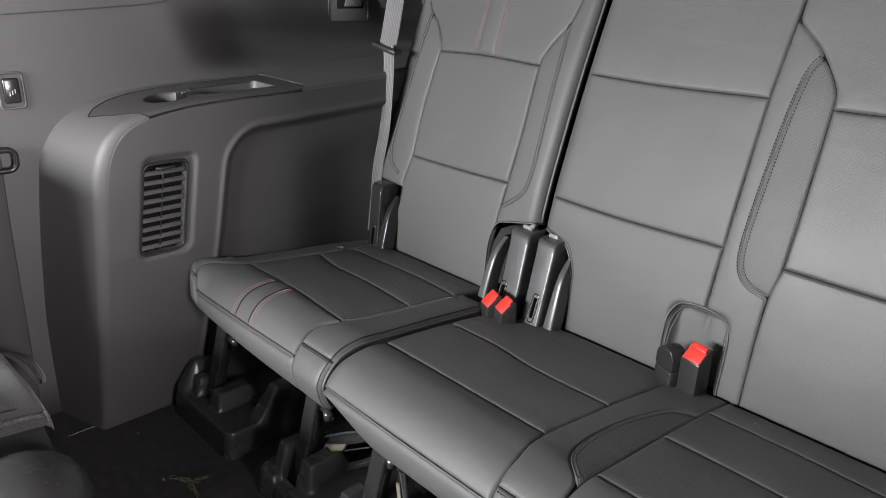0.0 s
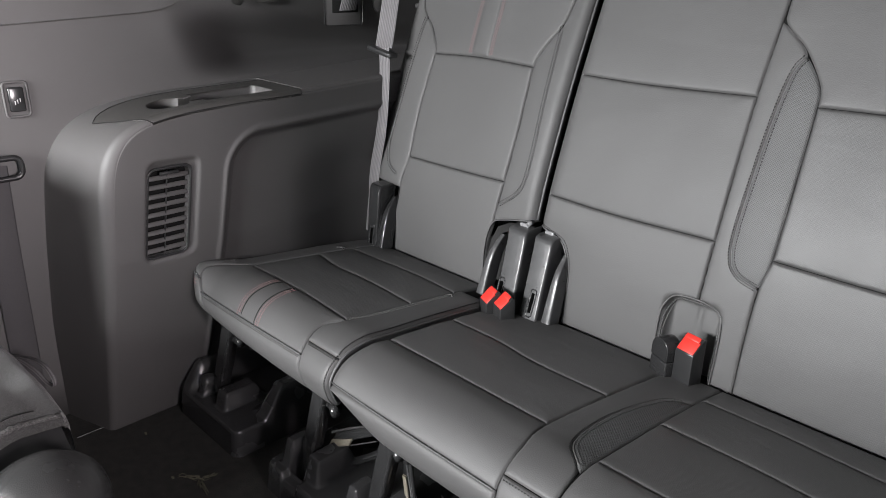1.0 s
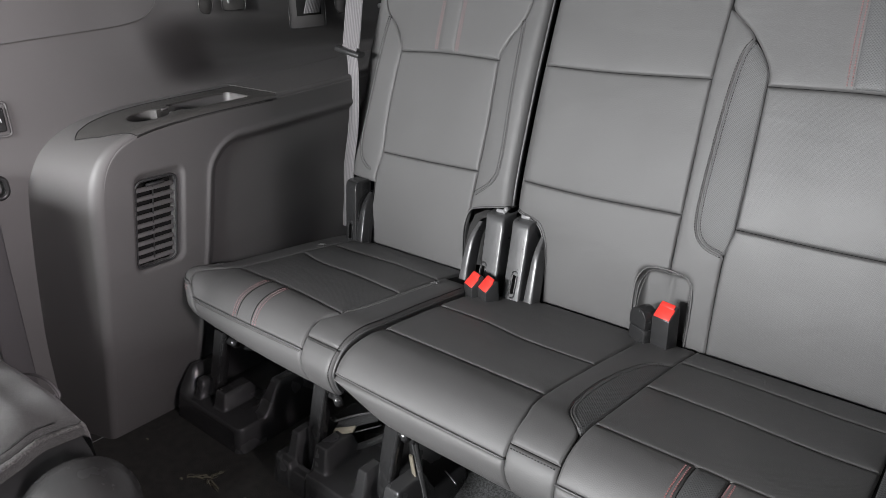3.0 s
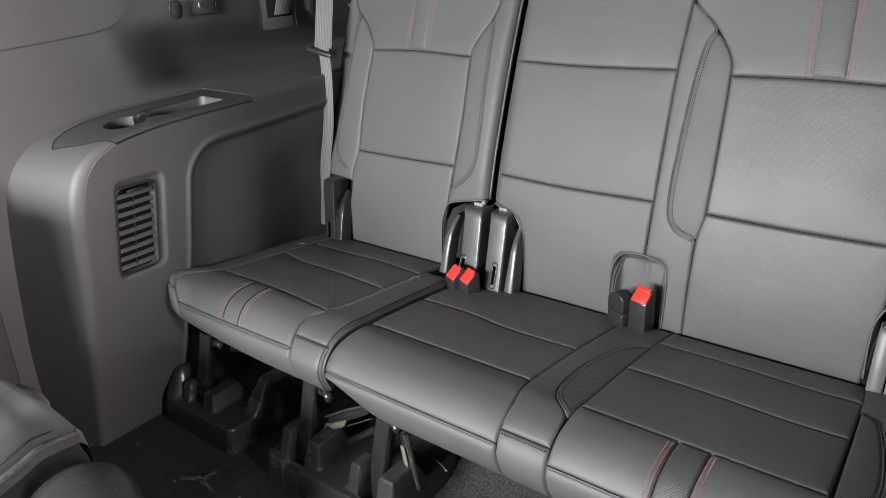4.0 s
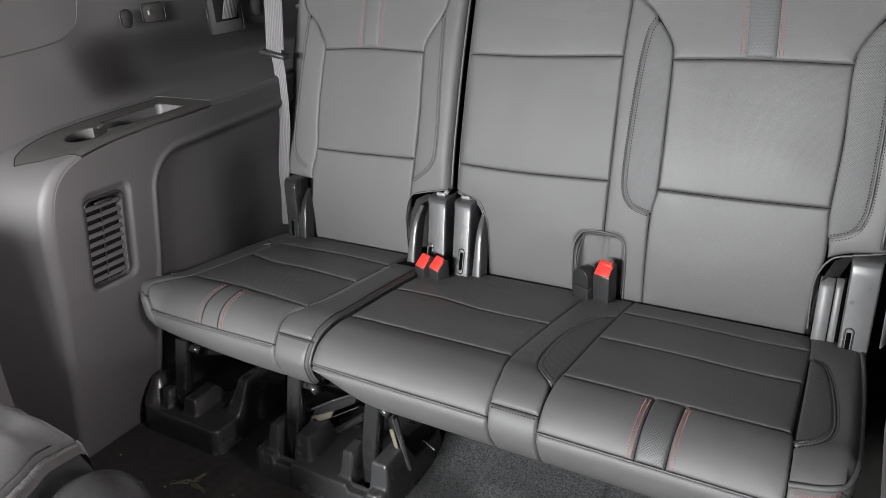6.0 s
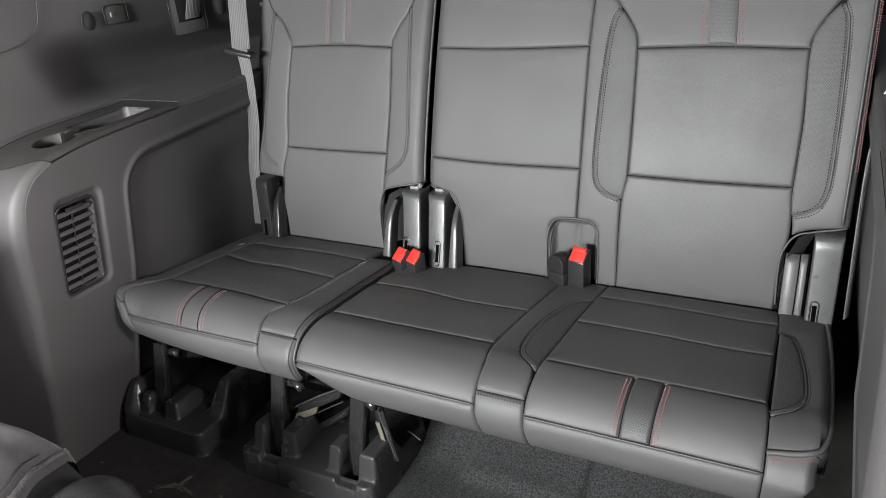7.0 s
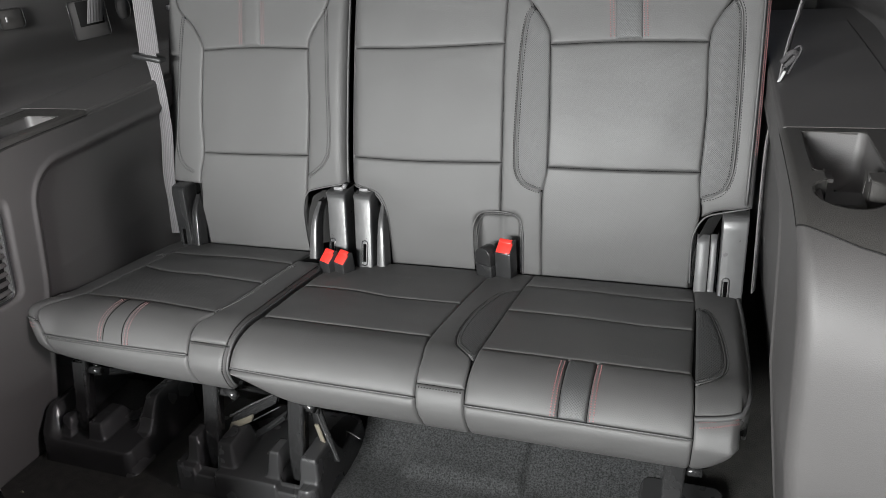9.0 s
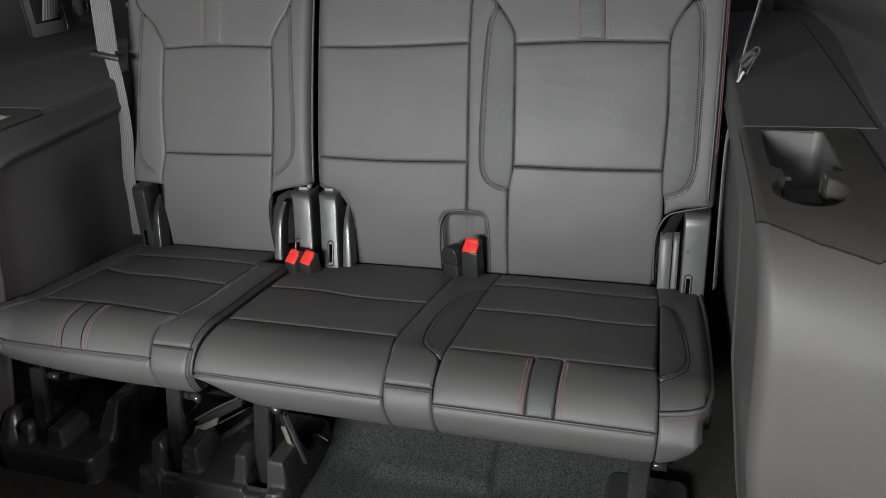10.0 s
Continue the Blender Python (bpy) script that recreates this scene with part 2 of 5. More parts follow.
def prism(name, outline, depth, material, m=None, bevel=0.002, seg=2):
    """An outline in x, z, drawn out by depth along y, with rounded edges, placed by m."""
    bm = bmesh.new()
    f = bm.faces.new([bm.verts.new((x, 0, z)) for x, z in outline])
    ret = bmesh.ops.extrude_face_region(bm, geom=[f])
    bmesh.ops.translate(bm, verts=[v for v in ret["geom"] if isinstance(v, bmesh.types.BMVert)], vec=(0, depth, 0))
    bmesh.ops.recalc_face_normals(bm, faces=bm.faces[:])
    if bevel:
        bmesh.ops.bevel(bm, geom=bm.edges[:], offset=bevel, segments=seg, profile=0.5, affect="EDGES", clamp_overlap=True)
    for f in bm.faces:
        f.smooth = True
    if m is not None:
        bmesh.ops.transform(bm, matrix=m, verts=bm.verts[:])
    me = bpy.data.meshes.new(name)
    bm.to_mesh(me)
    bm.free()
    me.materials.append(material)
    return me


def rounded_rect(w, h, r, n=6):
    out = []
    for cx, cy, a0 in ((w / 2 - r, h / 2 - r, 0), (-w / 2 + r, h / 2 - r, 90), (-w / 2 + r, -h / 2 + r, 180), (w / 2 - r, -h / 2 + r, 270)):
        for k in range(n + 1):
            a = radians(a0 + 90 * k / n)
            out.append((cx + r * math.cos(a), cy + r * math.sin(a)))
    return out


# ---- upholstered surfaces ----
# Each surface maps (u across the seat, v along its profile, height above it) to places.
def rolled(u, x0, x1, r):
    """Where a point u lies across a seat whose sides roll over with radius r (or one for either side): its x and its drop."""
    u = np.asarray(u, float)
    x, drop = u.copy(), np.zeros_like(u)
    low, high = r if isinstance(r, tuple) else (r, r)
    for side, edge, r in ((1, x1, high), (-1, x0, low)):
        over = side * (u - edge) + r
        ang = np.clip(over / r, 0, math.pi / 2)
        on = over > 0
        x = np.where(on, edge - side * r + side * r * np.sin(ang), x)
        drop = np.where(on, r * (1 - np.cos(ang)) + np.maximum(0, over - r * math.pi / 2), drop)
    return x, drop


BACK_Z = [0.10, 0.20, 0.262, 0.35, 0.45, 0.56, 0.66, 0.76, 0.90]
BACK_Y = [-0.03, -0.03, -0.028, -0.02, 0.0, 0.033, 0.067, 0.105, 0.16]
_bl = smooth_line(list(zip(BACK_Z, BACK_Y)), 12)


def back_y(z):
    return np.interp(z, _bl[:, 0], _bl[:, 1])


def back_surface(x0, x1, r, pocket=None):
    def place(u, v, off=0.0):
        x, drop = rolled(u, x0, x1, r)
        v = np.asarray(v, float)
        s = (back_y(v + 0.01) - back_y(v - 0.01)) / 0.02
        k = np.sqrt(1 + s * s)
        h = off - drop - 0.004
        if pocket:
            cx, cz, hx, hz, rr, deep = pocket
            qx, qz = np.abs(np.asarray(u) - cx) - hx + rr, np.abs(v - cz) - hz + rr
            sd = np.hypot(np.maximum(qx, 0), np.maximum(qz, 0)) + np.minimum(np.maximum(qx, qz), 0) - rr
            t = np.clip(-sd / 0.014, 0, 1)
            h = h - deep * t * t * (3 - 2 * t)
        return np.stack([x + 0 * v, back_y(v) - h / k, v + h * s / k], -1)

    return place


PROFILE = [(0.05, 0.236), (-0.03, 0.247), (-0.10, 0.258), (-0.20, 0.270), (-0.30, 0.280), (-0.34, 0.284), (-0.38, 0.288), (-0.42, 0.281), (-0.445, 0.263), (-0.457, 0.243),
           (-0.4575, 0.230), (-0.4528, 0.212), (-0.4450, 0.197), (-0.4325, 0.187), (-0.40, 0.185)]
_pl = resample(smooth_line(PROFILE, 10), 400)
_ps = np.r_[0, np.cumsum(np.linalg.norm(np.diff(_pl, axis=0), axis=1))]
_pt = np.gradient(_pl, axis=0)
_pt /= np.linalg.norm(_pt, axis=1)[:, None]
_pn = np.stack([_pt[:, 1], -_pt[:, 0]], -1)  # outward: up on top, forward at the front
S_END = _ps[-1]


def s_at(y):
    """The way along the profile of a place y on the cushion's top."""
    k = int(np.argmin(_pl[:, 0]))
    return float(np.interp(-y, -_pl[: k + 1, 0], _ps[: k + 1]))


def s_front(z):
    """The way along the profile of a height z on the cushion's front."""
    k = int(np.argmax(_pl[:, 1]))
    return float(np.interp(-z, -_pl[k:, 1], _ps[k:]))


def cushion_surface(x0, x1, r, lift=0.0, horn=None, cut=None, under=None):
    """horn: where the outer front corner begins to stand up square instead of rolling over; cut, under: where the lower front corners begin to round off."""
    top, low = s_at(-0.425), s_front(0.240)

    def place(u, v, off=0.0):
        x, drop = rolled(u, x0, x1, r)
        v = np.asarray(v, float)
        y, z = np.interp(v, _ps, _pl[:, 0]), np.interp(v, _ps, _pl[:, 1]) + lift
        ny, nz = np.interp(v, _ps, _pn[:, 0]), np.interp(v, _ps, _pn[:, 1])
        if horn:
            t = np.clip((horn - np.asarray(u, float)) / 0.05, 0, 1)
            w = t * t * (3 - 2 * t) * np.exp(-(((v - top) / 0.042) ** 2))
            y, z = y - 0.014 * w, z + 0.020 * w
            x = x - 0.008 * w + 0.040 * t * np.clip((v - top) / (S_END - top), 0, 1)
            q = np.clip((-0.16 - np.asarray(u, float)) / 0.26, 0, 1)
            z = z + 0.014 * q * q * np.clip((v - low) / 0.04, 0, 1)
        if cut:
            q = np.clip((cut - np.asarray(u, float)) / 0.115, 0, 1) ** 1.7
            z = z + 0.9 * q * np.maximum(0.247 + lift - z, 0) * (v > low - 0.01)
        if under:
            e = np.clip((v - s_at(-0.39)) / 0.05, 0, 1)
            x = x - 0.013 * e * e * np.clip((np.asarray(u, float) - 0.70) / 0.04, 0, 1)
            q = np.clip((np.asarray(u, float) - under) / 0.072, 0, 1) ** 1.5
            z = z + 0.85 * q * np.maximum(0.243 + lift - z, 0) * (v > low - 0.01)
        h = off - drop
        return np.stack([x + 0 * v, y + ny * h, z + nz * h], -1)

    return place


def spaced(n, width):
    """Steps across a panel, close together beside its seams."""
    rim = [d / width for d in (0.0, 0.0008, 0.0018, 0.0032, 0.0055, 0.0095, 0.016) if d < 0.3 * width]
    mid = np.linspace(rim[-1], 1 - rim[-1], max(4, n - 2 * len(rim) + 2))[1:-1]
    return np.array(rim + list(mid) + [1 - d for d in reversed(rim)])


SEWN = {}  # the padded height of every panel point, by surface, for what is sewn on top


def height_at(surf, u, v):
    if surf not in SEWN:
        return 0.003
    if isinstance(SEWN[surf], list):
        SEWN[surf] = np.vstack(SEWN[surf])
    d = (SEWN[surf][:, 0] - u) ** 2 + (SEWN[surf][:, 1] - v) ** 2
    k = np.argpartition(d, 5)[:5]
    w = 1 / (d[k] + 1e-8)
    return float((SEWN[surf][k, 2] * w).sum() / w.sum())


def panel(name, surf, bottom, top, left, right, material, parent, puff=0.003, crease=0.0036, r=0.018, lift=0.0, n=(30, 26), label="", over=False):
    """A padded panel between four seams given in (u, v): sewn down along its rim and full in its middle. over: laid on the panels below."""
    bl, tl, ll, rl = (smooth_line(c, 8) for c in (bottom, top, left, right))
    ll[0], ll[-1], rl[0], rl[-1] = bl[0], tl[0], bl[-1], tl[-1]
    span = lambda p, q: max(0.5 * (np.linalg.norm(np.diff(p, axis=0), axis=1).sum() + np.linalg.norm(np.diff(q, axis=0), axis=1).sum()), 0.004)
    wide = max(span(bl, tl), float(np.linalg.norm(ll[len(ll) // 2] - rl[len(rl) // 2])))
    a, b = spaced(n[0], wide), spaced(n[1], span(ll, rl))
    ea, eb = 0.0006 / wide, 0.0006 / span(ll, rl)
    a, b = ea + (1 - 2 * ea) * a, eb + (1 - 2 * eb) * b
    bo, to, le, ri = (resample(c, t) for c, t in ((bl, a), (tl, a), (ll, b), (rl, b)))
    c00, c10, c01, c11 = bl[0], bl[-1], tl[0], tl[-1]
    A, Bm = a[None, :, None], b[:, None, None]
    P = (1 - Bm) * bo[None] + Bm * to[None] + (1 - A) * le[:, None] + A * ri[:, None]
    P -= (1 - A) * (1 - Bm) * c00 + A * (1 - Bm) * c10 + (1 - A) * Bm * c01 + A * Bm * c11
    rim = np.vstack([resample(c, 160) for c in (P[0], P[-1], P[:, 0], P[:, -1])])
    d = np.sqrt(((P[:, :, None, :] - rim[None, None]) ** 2).sum(-1).min(-1))
    d = np.maximum(d - 0.0006, 0)
    off = lift + 0.56 * puff * (1 - np.exp(-d / r)) + 0.78 * crease * (1 - np.exp(-d / 0.0011)) - 0.0022
    ph = float(P[0, 0] @ (91.0, 57.0))
    pucker = np.sin(150 * P[..., 0] + 40 * P[..., 1] + ph) * np.sin(140 * P[..., 1] - 30 * P[..., 0] - ph)
    off = off + 0.0003 * pucker * np.exp(-d / 0.014) * (1 - np.exp(-d / 0.003))
    off = off + 0.0005 * np.sin(37 * P[..., 0] + 13 * P[..., 1] + ph) * np.sin(31 * P[..., 1] - 19 * P[..., 0] + 2 * ph) * (1 - np.exp(-d / 0.03))
    if over:
        off = 0.0016 * (1 - np.exp(-d / 0.004)) + lift
        base = np.array([[height_at(surf, u, v) for u, v in row] for row in P])
        off = off + base + 0.0006
    SEWN[surf] = SEWN[surf] if isinstance(SEWN.get(surf), list) else ([SEWN[surf]] if surf in SEWN else [])
    rows = np.dstack([P, off]).reshape(-1, 3)
    if over:
        old = np.vstack(SEWN[surf])
        inside = np.array([((rows[:, 0] - q[0]) ** 2 + (rows[:, 1] - q[1]) ** 2).min() < 0.003**2 for q in old])
        SEWN[surf] = [old[~inside]]
    SEWN[surf].append(rows)
    pts = surf(P[..., 0], P[..., 1], off)
    low = surf(P[..., 0], P[..., 1], off - 0.006)
    return part(name, grid_mesh(name, pts, material, P, low - pts), parent, label)


def stitch(name, surf, line, parent, material, height=0.0, step=0.0046, length=0.0033, r=0.0008, label=""):
    """A row of thread stitches along a line in (u, v)."""
    p = smooth_line(line, 14)
    d = np.r_[0, np.cumsum(np.linalg.norm(np.diff(p, axis=0), axis=1))]
    starts = np.arange(0.002, d[-1] - length, step)
    verts, faces = [], []
    mids = [(np.interp(s + length / 2, d, p[:, 0]), np.interp(s + length / 2, d, p[:, 1])) for s in starts]
    level = [height_at(surf, um, vm) for um, vm in mids]
    level = [max(level[max(0, k - 1):k + 2]) for k in range(len(level))]
    level = [float(np.mean(level[max(0, k - 2):k + 3])) for k in range(len(level))]
    for s, lift in zip(starts, level):
        ends = []
        h = lift + 0.0007 + height
        for q in (s, s + length):
            u, v = np.interp(q, d, p[:, 0]), np.interp(q, d, p[:, 1])
            ends.append((surf(u, v, h - 0.0016), surf(u, v, h)))
        (a0, a1), (b0, b1) = ends
        w = np.cross(b0 - a0, a1 - a0)
        w = w / (np.linalg.norm(w) + 1e-12) * r
        m0, m1 = a1 * 0.8 + b1 * 0.2, a1 * 0.2 + b1 * 0.8
        k = len(verts)
        verts += [a0 - w, a0 + w, b0 - w, b0 + w, m0 - w, m0 + w, m1 - w, m1 + w]
        faces += [(k, k + 1, k + 5, k + 4), (k + 4, k + 5, k + 7, k + 6), (k + 6, k + 7, k + 3, k + 2), (k, k + 4, k + 6, k + 2), (k + 1, k + 3, k + 7, k + 5)]
    ob = part(name, mesh(name, verts, faces, material, False), parent, label)
    ob["kind"] = "stuff"
    return ob


def seam_pair(surf, line, gap, parent, material, height=0.0, label="", welt=False):
    """Two rows of stitches on either side of a line."""
    p = smooth_line(line, 8)
    t = np.gradient(p, axis=0)
    t /= np.linalg.norm(t, axis=1)[:, None] + 1e-12
    nrm = np.stack([-t[:, 1], t[:, 0]], -1)
    for s in (-0.5, 0.5):
        stitch("stitching", surf, p + s * gap * nrm, parent, material, 0.0, 0.0038 if material is REDTHREAD else 0.0046, 0.0027 if material is REDTHREAD else 0.0033, 0.0009 if material is not THREAD else 0.0007, label)
    if welt:
        q = resample(p, max(10, len(p)))
        part("welt", tube("welt", [surf(u, v, height_at(surf, u, v) - 0.0002) for u, v in q], 0.0019, LEATHER, 7), parent)


def piping(surf, line, parent, r=0.0014, height=0.0008, material=None, label="", sunk=False):
    p = smooth_line(line, 12)
    p = resample(p, max(8, int(len(p) * 1.2)))
    return part("piping", tube("piping", [surf(u, v, height + (height_at(surf, u, v) if sunk else 0)) for u, v in p], r, material or PIPING, 7), parent, label)


def core(name, surf, spans, parent, material, off=-0.0048, n=(24, 40), label=""):
    """The padded body under the panels: one sheet with a turned rim over each (u0, u1, v0, v1)."""
    obs = []
    for k, (u0, u1, v0, v1) in enumerate(spans):
        U, V = np.meshgrid(np.linspace(u0, u1, n[0]), np.linspace(v0, v1, n[1]))
        pts, low = surf(U, V, off), surf(U, V, off - 0.02)
        obs.append(part(name if k == 0 else "backing", grid_mesh(name, pts, material, None, low - pts), parent, label if k == 0 else ""))
    return obs[0]


# ---- narrow third-row seat ----
def narrow_seat():
    seat = thing("car_seat", "narrow charcoal leather car seat with dark red double stitching", "car seat", "third row seats", at=(-0.24, -0.2, 0.0))
    off = Matrix.Translation((0.24, 0.2, 0.0))
    # cushion
    x0, x1 = -0.458, -0.043
    cs = cushion_surface(x0, x1, (0.020, 0.011), 0.005, -0.398)
    rear, f1, f2, f3 = s_at(-0.035), s_at(-0.116), s_at(-0.217), s_at(-0.354)
    pipe, low = s_front(0.2535), s_front(0.193)
    cushion = core("cushion", cs, [(x0 - 0.05, x1 + 0.05, s_at(0.0), S_END)], seat, CORE, label="padded charcoal leather seat cushion")
    li, ri = -0.406, -0.113
    seams = {rear: [(li, rear), (ri + 0.008, rear)], f1: [(li, f1 + 0.004), (-0.33, f1 + 0.002), (-0.22, f1 - 0.004), (ri + 0.006, f1 + 0.004)],
             f2: [(li, f2 - 0.014), (-0.33, f2 + 0.002), (-0.24, f2), (ri + 0.004, f2 + 0.010)], f3: [(li - 0.006, f3), (-0.27, f3 - 0.003), (ri, f3 + 0.010)]}
    for a, b in ((rear, f1), (f1, f2), (f2, f3)):
        panel("insert", cs, seams[a], seams[b], [seams[a][0], seams[b][0]], [seams[a][-1], seams[b][-1]], INSERT, cushion, puff=0.005, crease=0.0030)
    roll_left = [(li - 0.006, f3), (-0.424, s_at(-0.385)), (-0.433, s_at(-0.415)), (-0.433, s_at(-0.436)), (-0.424, pipe)]
    cross = s_at(-0.440)
    panel("front_roll", cs, seams[f3], [(-0.424, pipe), (-0.27, pipe), (-0.117, pipe - 0.002)], roll_left, [(ri, f3 + 0.010), (-0.126, s_at(-0.40)), (-0.121, s_at(-0.436)), (-0.117, pipe - 0.002)], LEATHER, cushion, puff=0.006, r=0.03, n=(44, 30))
    panel("side_bolster", cs, [(x0 - 0.03, rear), (li, rear)], [(x0 - 0.026, cross - 0.010), (-0.433, cross)], [(x0 - 0.03, rear), (x0 - 0.03, f3), (x0 - 0.026, cross - 0.010)], [(li, rear), (li, f2), (li - 0.006, f3), (-0.424, s_at(-0.385)), (-0.433, s_at(-0.415)), (-0.433, cross)], LEATHER, cushion, puff=0.004, n=(22, 60))
    panel("corner_front", cs, [(x0 - 0.026, cross - 0.010), (-0.433, cross)], [(x0 - 0.020, low), (-0.412, low)], [(x0 - 0.026, cross - 0.010), (x0 - 0.020, low)], [(-0.433, cross), (-0.424, pipe), (-0.412, low)], LEATHER, cushion, puff=0.002, n=(14, 22))
    top_seam = s_at(-0.437) - 0.004
    panel("side_bolster", cs, [(ri + 0.006, s_at(-0.10)), (x1 + 0.03, s_at(-0.10))], [(-0.121, top_seam), (x1 + 0.03, top_seam)],
          [(ri + 0.006, s_at(-0.10)), (ri + 0.004, f2), (ri, f3 + 0.010), (-0.126, s_at(-0.40)), (-0.121, top_seam)], [(x1 + 0.03, s_at(-0.10)), (x1 + 0.03, top_seam)], LEATHER, cushion, puff=0.005, n=(22, 44))
    panel("bolster_front", cs, [(-0.121, top_seam), (x1 + 0.03, top_seam)], [(-0.108, low + 0.012), (x1 + 0.03, low + 0.012)], [(-0.121, top_seam), (-0.117, pipe), (-0.108, low + 0.012)], [(x1 + 0.03, top_seam), (x1 + 0.03, low + 0.012)], LEATHER, cushion, puff=0.003)
    panel("front_fascia", cs, [(-0.424, pipe), (-0.27, pipe), (-0.117, pipe - 0.002)], [(-0.412, low), (-0.3, low + 0.004), (-0.108, low + 0.012)], [(-0.424, pipe), (-0.412, low)], [(-0.117, pipe - 0.002), (-0.108, low + 0.012)], LEATHER, cushion, puff=0.002, n=(36, 14))
    piping(cs, [(x0 - 0.004, s_at(-0.10)), (x0 - 0.005, f2), (x0 - 0.005, f3), (x0 - 0.004, s_at(-0.415)), (x0 + 0.002, cross - 0.008), (-0.445, cross - 0.002), (-0.434, cross)], cushion, r=0.0021)
    piping(cs, [(-0.424, pipe), (-0.27, pipe), (-0.118, pipe - 0.002)], cushion, r=0.0016)
    edge = x1 + 0.003
    piping(cs, [(edge, s_at(-0.12)), (edge, f2), (edge, f3), (edge, s_at(-0.42)), (edge + 0.001, pipe), (edge, low)], cushion, r=0.0026)
    stitch("stitching", cs, [(edge - 0.008, s_at(-0.12)), (edge - 0.008, f3), (edge - 0.008, s_at(-0.43)), (edge - 0.008, low)], cushion, THREAD)
    stitch("stitching", cs, [(-0.116, top_seam + 0.005), (edge - 0.010, top_seam + 0.005)], cushion, THREAD)
    stitch("stitching", cs, [(-0.42, pipe + 0.005), (-0.27, pipe + 0.005), (-0.120, pipe + 0.003)], cushion, THREAD, r=0.0006)
    seam_pair(cs, [(ri + 0.014, s_at(-0.14)), (ri + 0.013, s_at(-0.24)), (ri + 0.010, s_at(-0.31)), (ri - 0.002, s_at(-0.362))], 0.006, cushion, PALE)
    seam_pair(cs, [(x0 - 0.008, cross + 0.004), (-0.446, cross + 0.008), (-0.436, cross + 0.009)], 0.005, cushion, FADED, label="dark red double stitching")
    seam_pair(cs, [(-0.314, f3 + 0.006), (-0.309, s_at(-0.42)), (-0.300, pipe - 0.003)], 0.006, cushion, FADED, label="dark red double stitching")
    seam_pair(cs, [(-0.260, f3 + 0.006), (-0.252, s_at(-0.42)), (-0.243, pipe - 0.003)], 0.006, cushion, FADED, label="dark red double stitching")
    piping(cs, [(-0.304, f3 + 0.004), (-0.300, s_at(-0.42)), (-0.292, pipe - 0.002)], cushion, r=0.0008, height=0.0002, material=CORE, sunk=True)
    piping(cs, [(-0.268, f3 + 0.004), (-0.261, s_at(-0.42)), (-0.252, pipe - 0.002)], cushion, r=0.0008, height=0.0002, material=CORE, sunk=True)
    for u, y in ((-0.446, -0.364), (-0.412, -0.135), (-0.098, -0.130)):
        for k in range(2):
            q = s_at(y) + 0.006 * k
            part("tab_stitching", tube("tab_stitching", [cs(u + d, q + 2.0 * d * d / 0.02, height_at(cs, u + d, q) + 0.0006) for d in np.linspace(-0.009, 0.009, 7)], 0.0011, LEATHER, 6), cushion)
    pan = box_bm(0.36, 0.36, 0.03, 0.008, at=(-0.245, -0.22, 0.165))
    part("seat_pan", pan, seat, "black steel seat pan", STEEL)
    # backrest
    x0, x1 = -0.457, -0.023
    bs = back_surface(x0, x1, 0.016)
    back = core("backrest", bs, [(x0 - 0.06, x1 + 0.06, 0.40, 0.86), (-0.385, -0.120, 0.20, 0.40)], seat, CORE, label="charcoal leather backrest with padded panels")
    top = 0.85
    arch_l = [(-0.361, 0.66), (-0.366, 0.677), (-0.389, 0.709), (-0.432, 0.755), (-0.440, top)]
    arch_r = [(-0.107, 0.66), (-0.103, 0.679), (-0.089, 0.704), (-0.065, 0.744), (-0.045, top)]
    panel("head_panel", bs, [(-0.361, 0.66), (-0.24, 0.664), (-0.107, 0.66)], [(-0.440, top), (-0.045, top)], arch_l, arch_r, LEATHER, back, puff=0.003, n=(40, 30))
    panel("upper_insert", bs, [(-0.364, 0.453), (-0.235, 0.453), (-0.106, 0.455)], [(-0.361, 0.66), (-0.24, 0.664), (-0.107, 0.66)], [(-0.364, 0.453), (-0.366, 0.55), (-0.361, 0.66)], [(-0.106, 0.455), (-0.103, 0.55), (-0.107, 0.66)], LEATHER, back, puff=0.0042, r=0.03)
    panel("lower_insert", bs, [(-0.396, 0.235), (-0.118, 0.235)], [(-0.364, 0.453), (-0.235, 0.453), (-0.106, 0.455)], [(-0.396, 0.235), (-0.388, 0.30), (-0.379, 0.364), (-0.378, 0.40), (-0.364, 0.453)], [(-0.118, 0.235), (-0.121, 0.30), (-0.121, 0.336), (-0.113, 0.38), (-0.106, 0.455)], LEATHER, back, puff=0.0042, r=0.03)
    panel("side_bolster", bs, [(x0 - 0.035, 0.392), (-0.378, 0.385)], [(x0 - 0.035, top), (-0.440, top)], [(x0 - 0.035, 0.392), (x0 - 0.035, top)], [(-0.378, 0.385), (-0.376, 0.41), (-0.364, 0.453), (-0.366, 0.55)] + arch_l, LEATHER, back, puff=0.004, n=(22, 60))
    panel("side_bolster", bs, [(-0.114, 0.378), (-0.075, 0.390), (x1 + 0.035, 0.404)], [(-0.045, top), (x1 + 0.035, top)], [(-0.114, 0.378), (-0.106, 0.455), (-0.103, 0.55)] + arch_r, [(x1 + 0.035, 0.404), (x1 + 0.035, top)], LEATHER, back, puff=0.004, n=(22, 60))
    seam_pair(bs, [(-0.411, 0.728), (-0.414, 0.70), (-0.421, 0.595), (-0.429, 0.470), (-0.418, 0.428), (-0.392, 0.411)], 0.007, back, THREAD, welt=True)
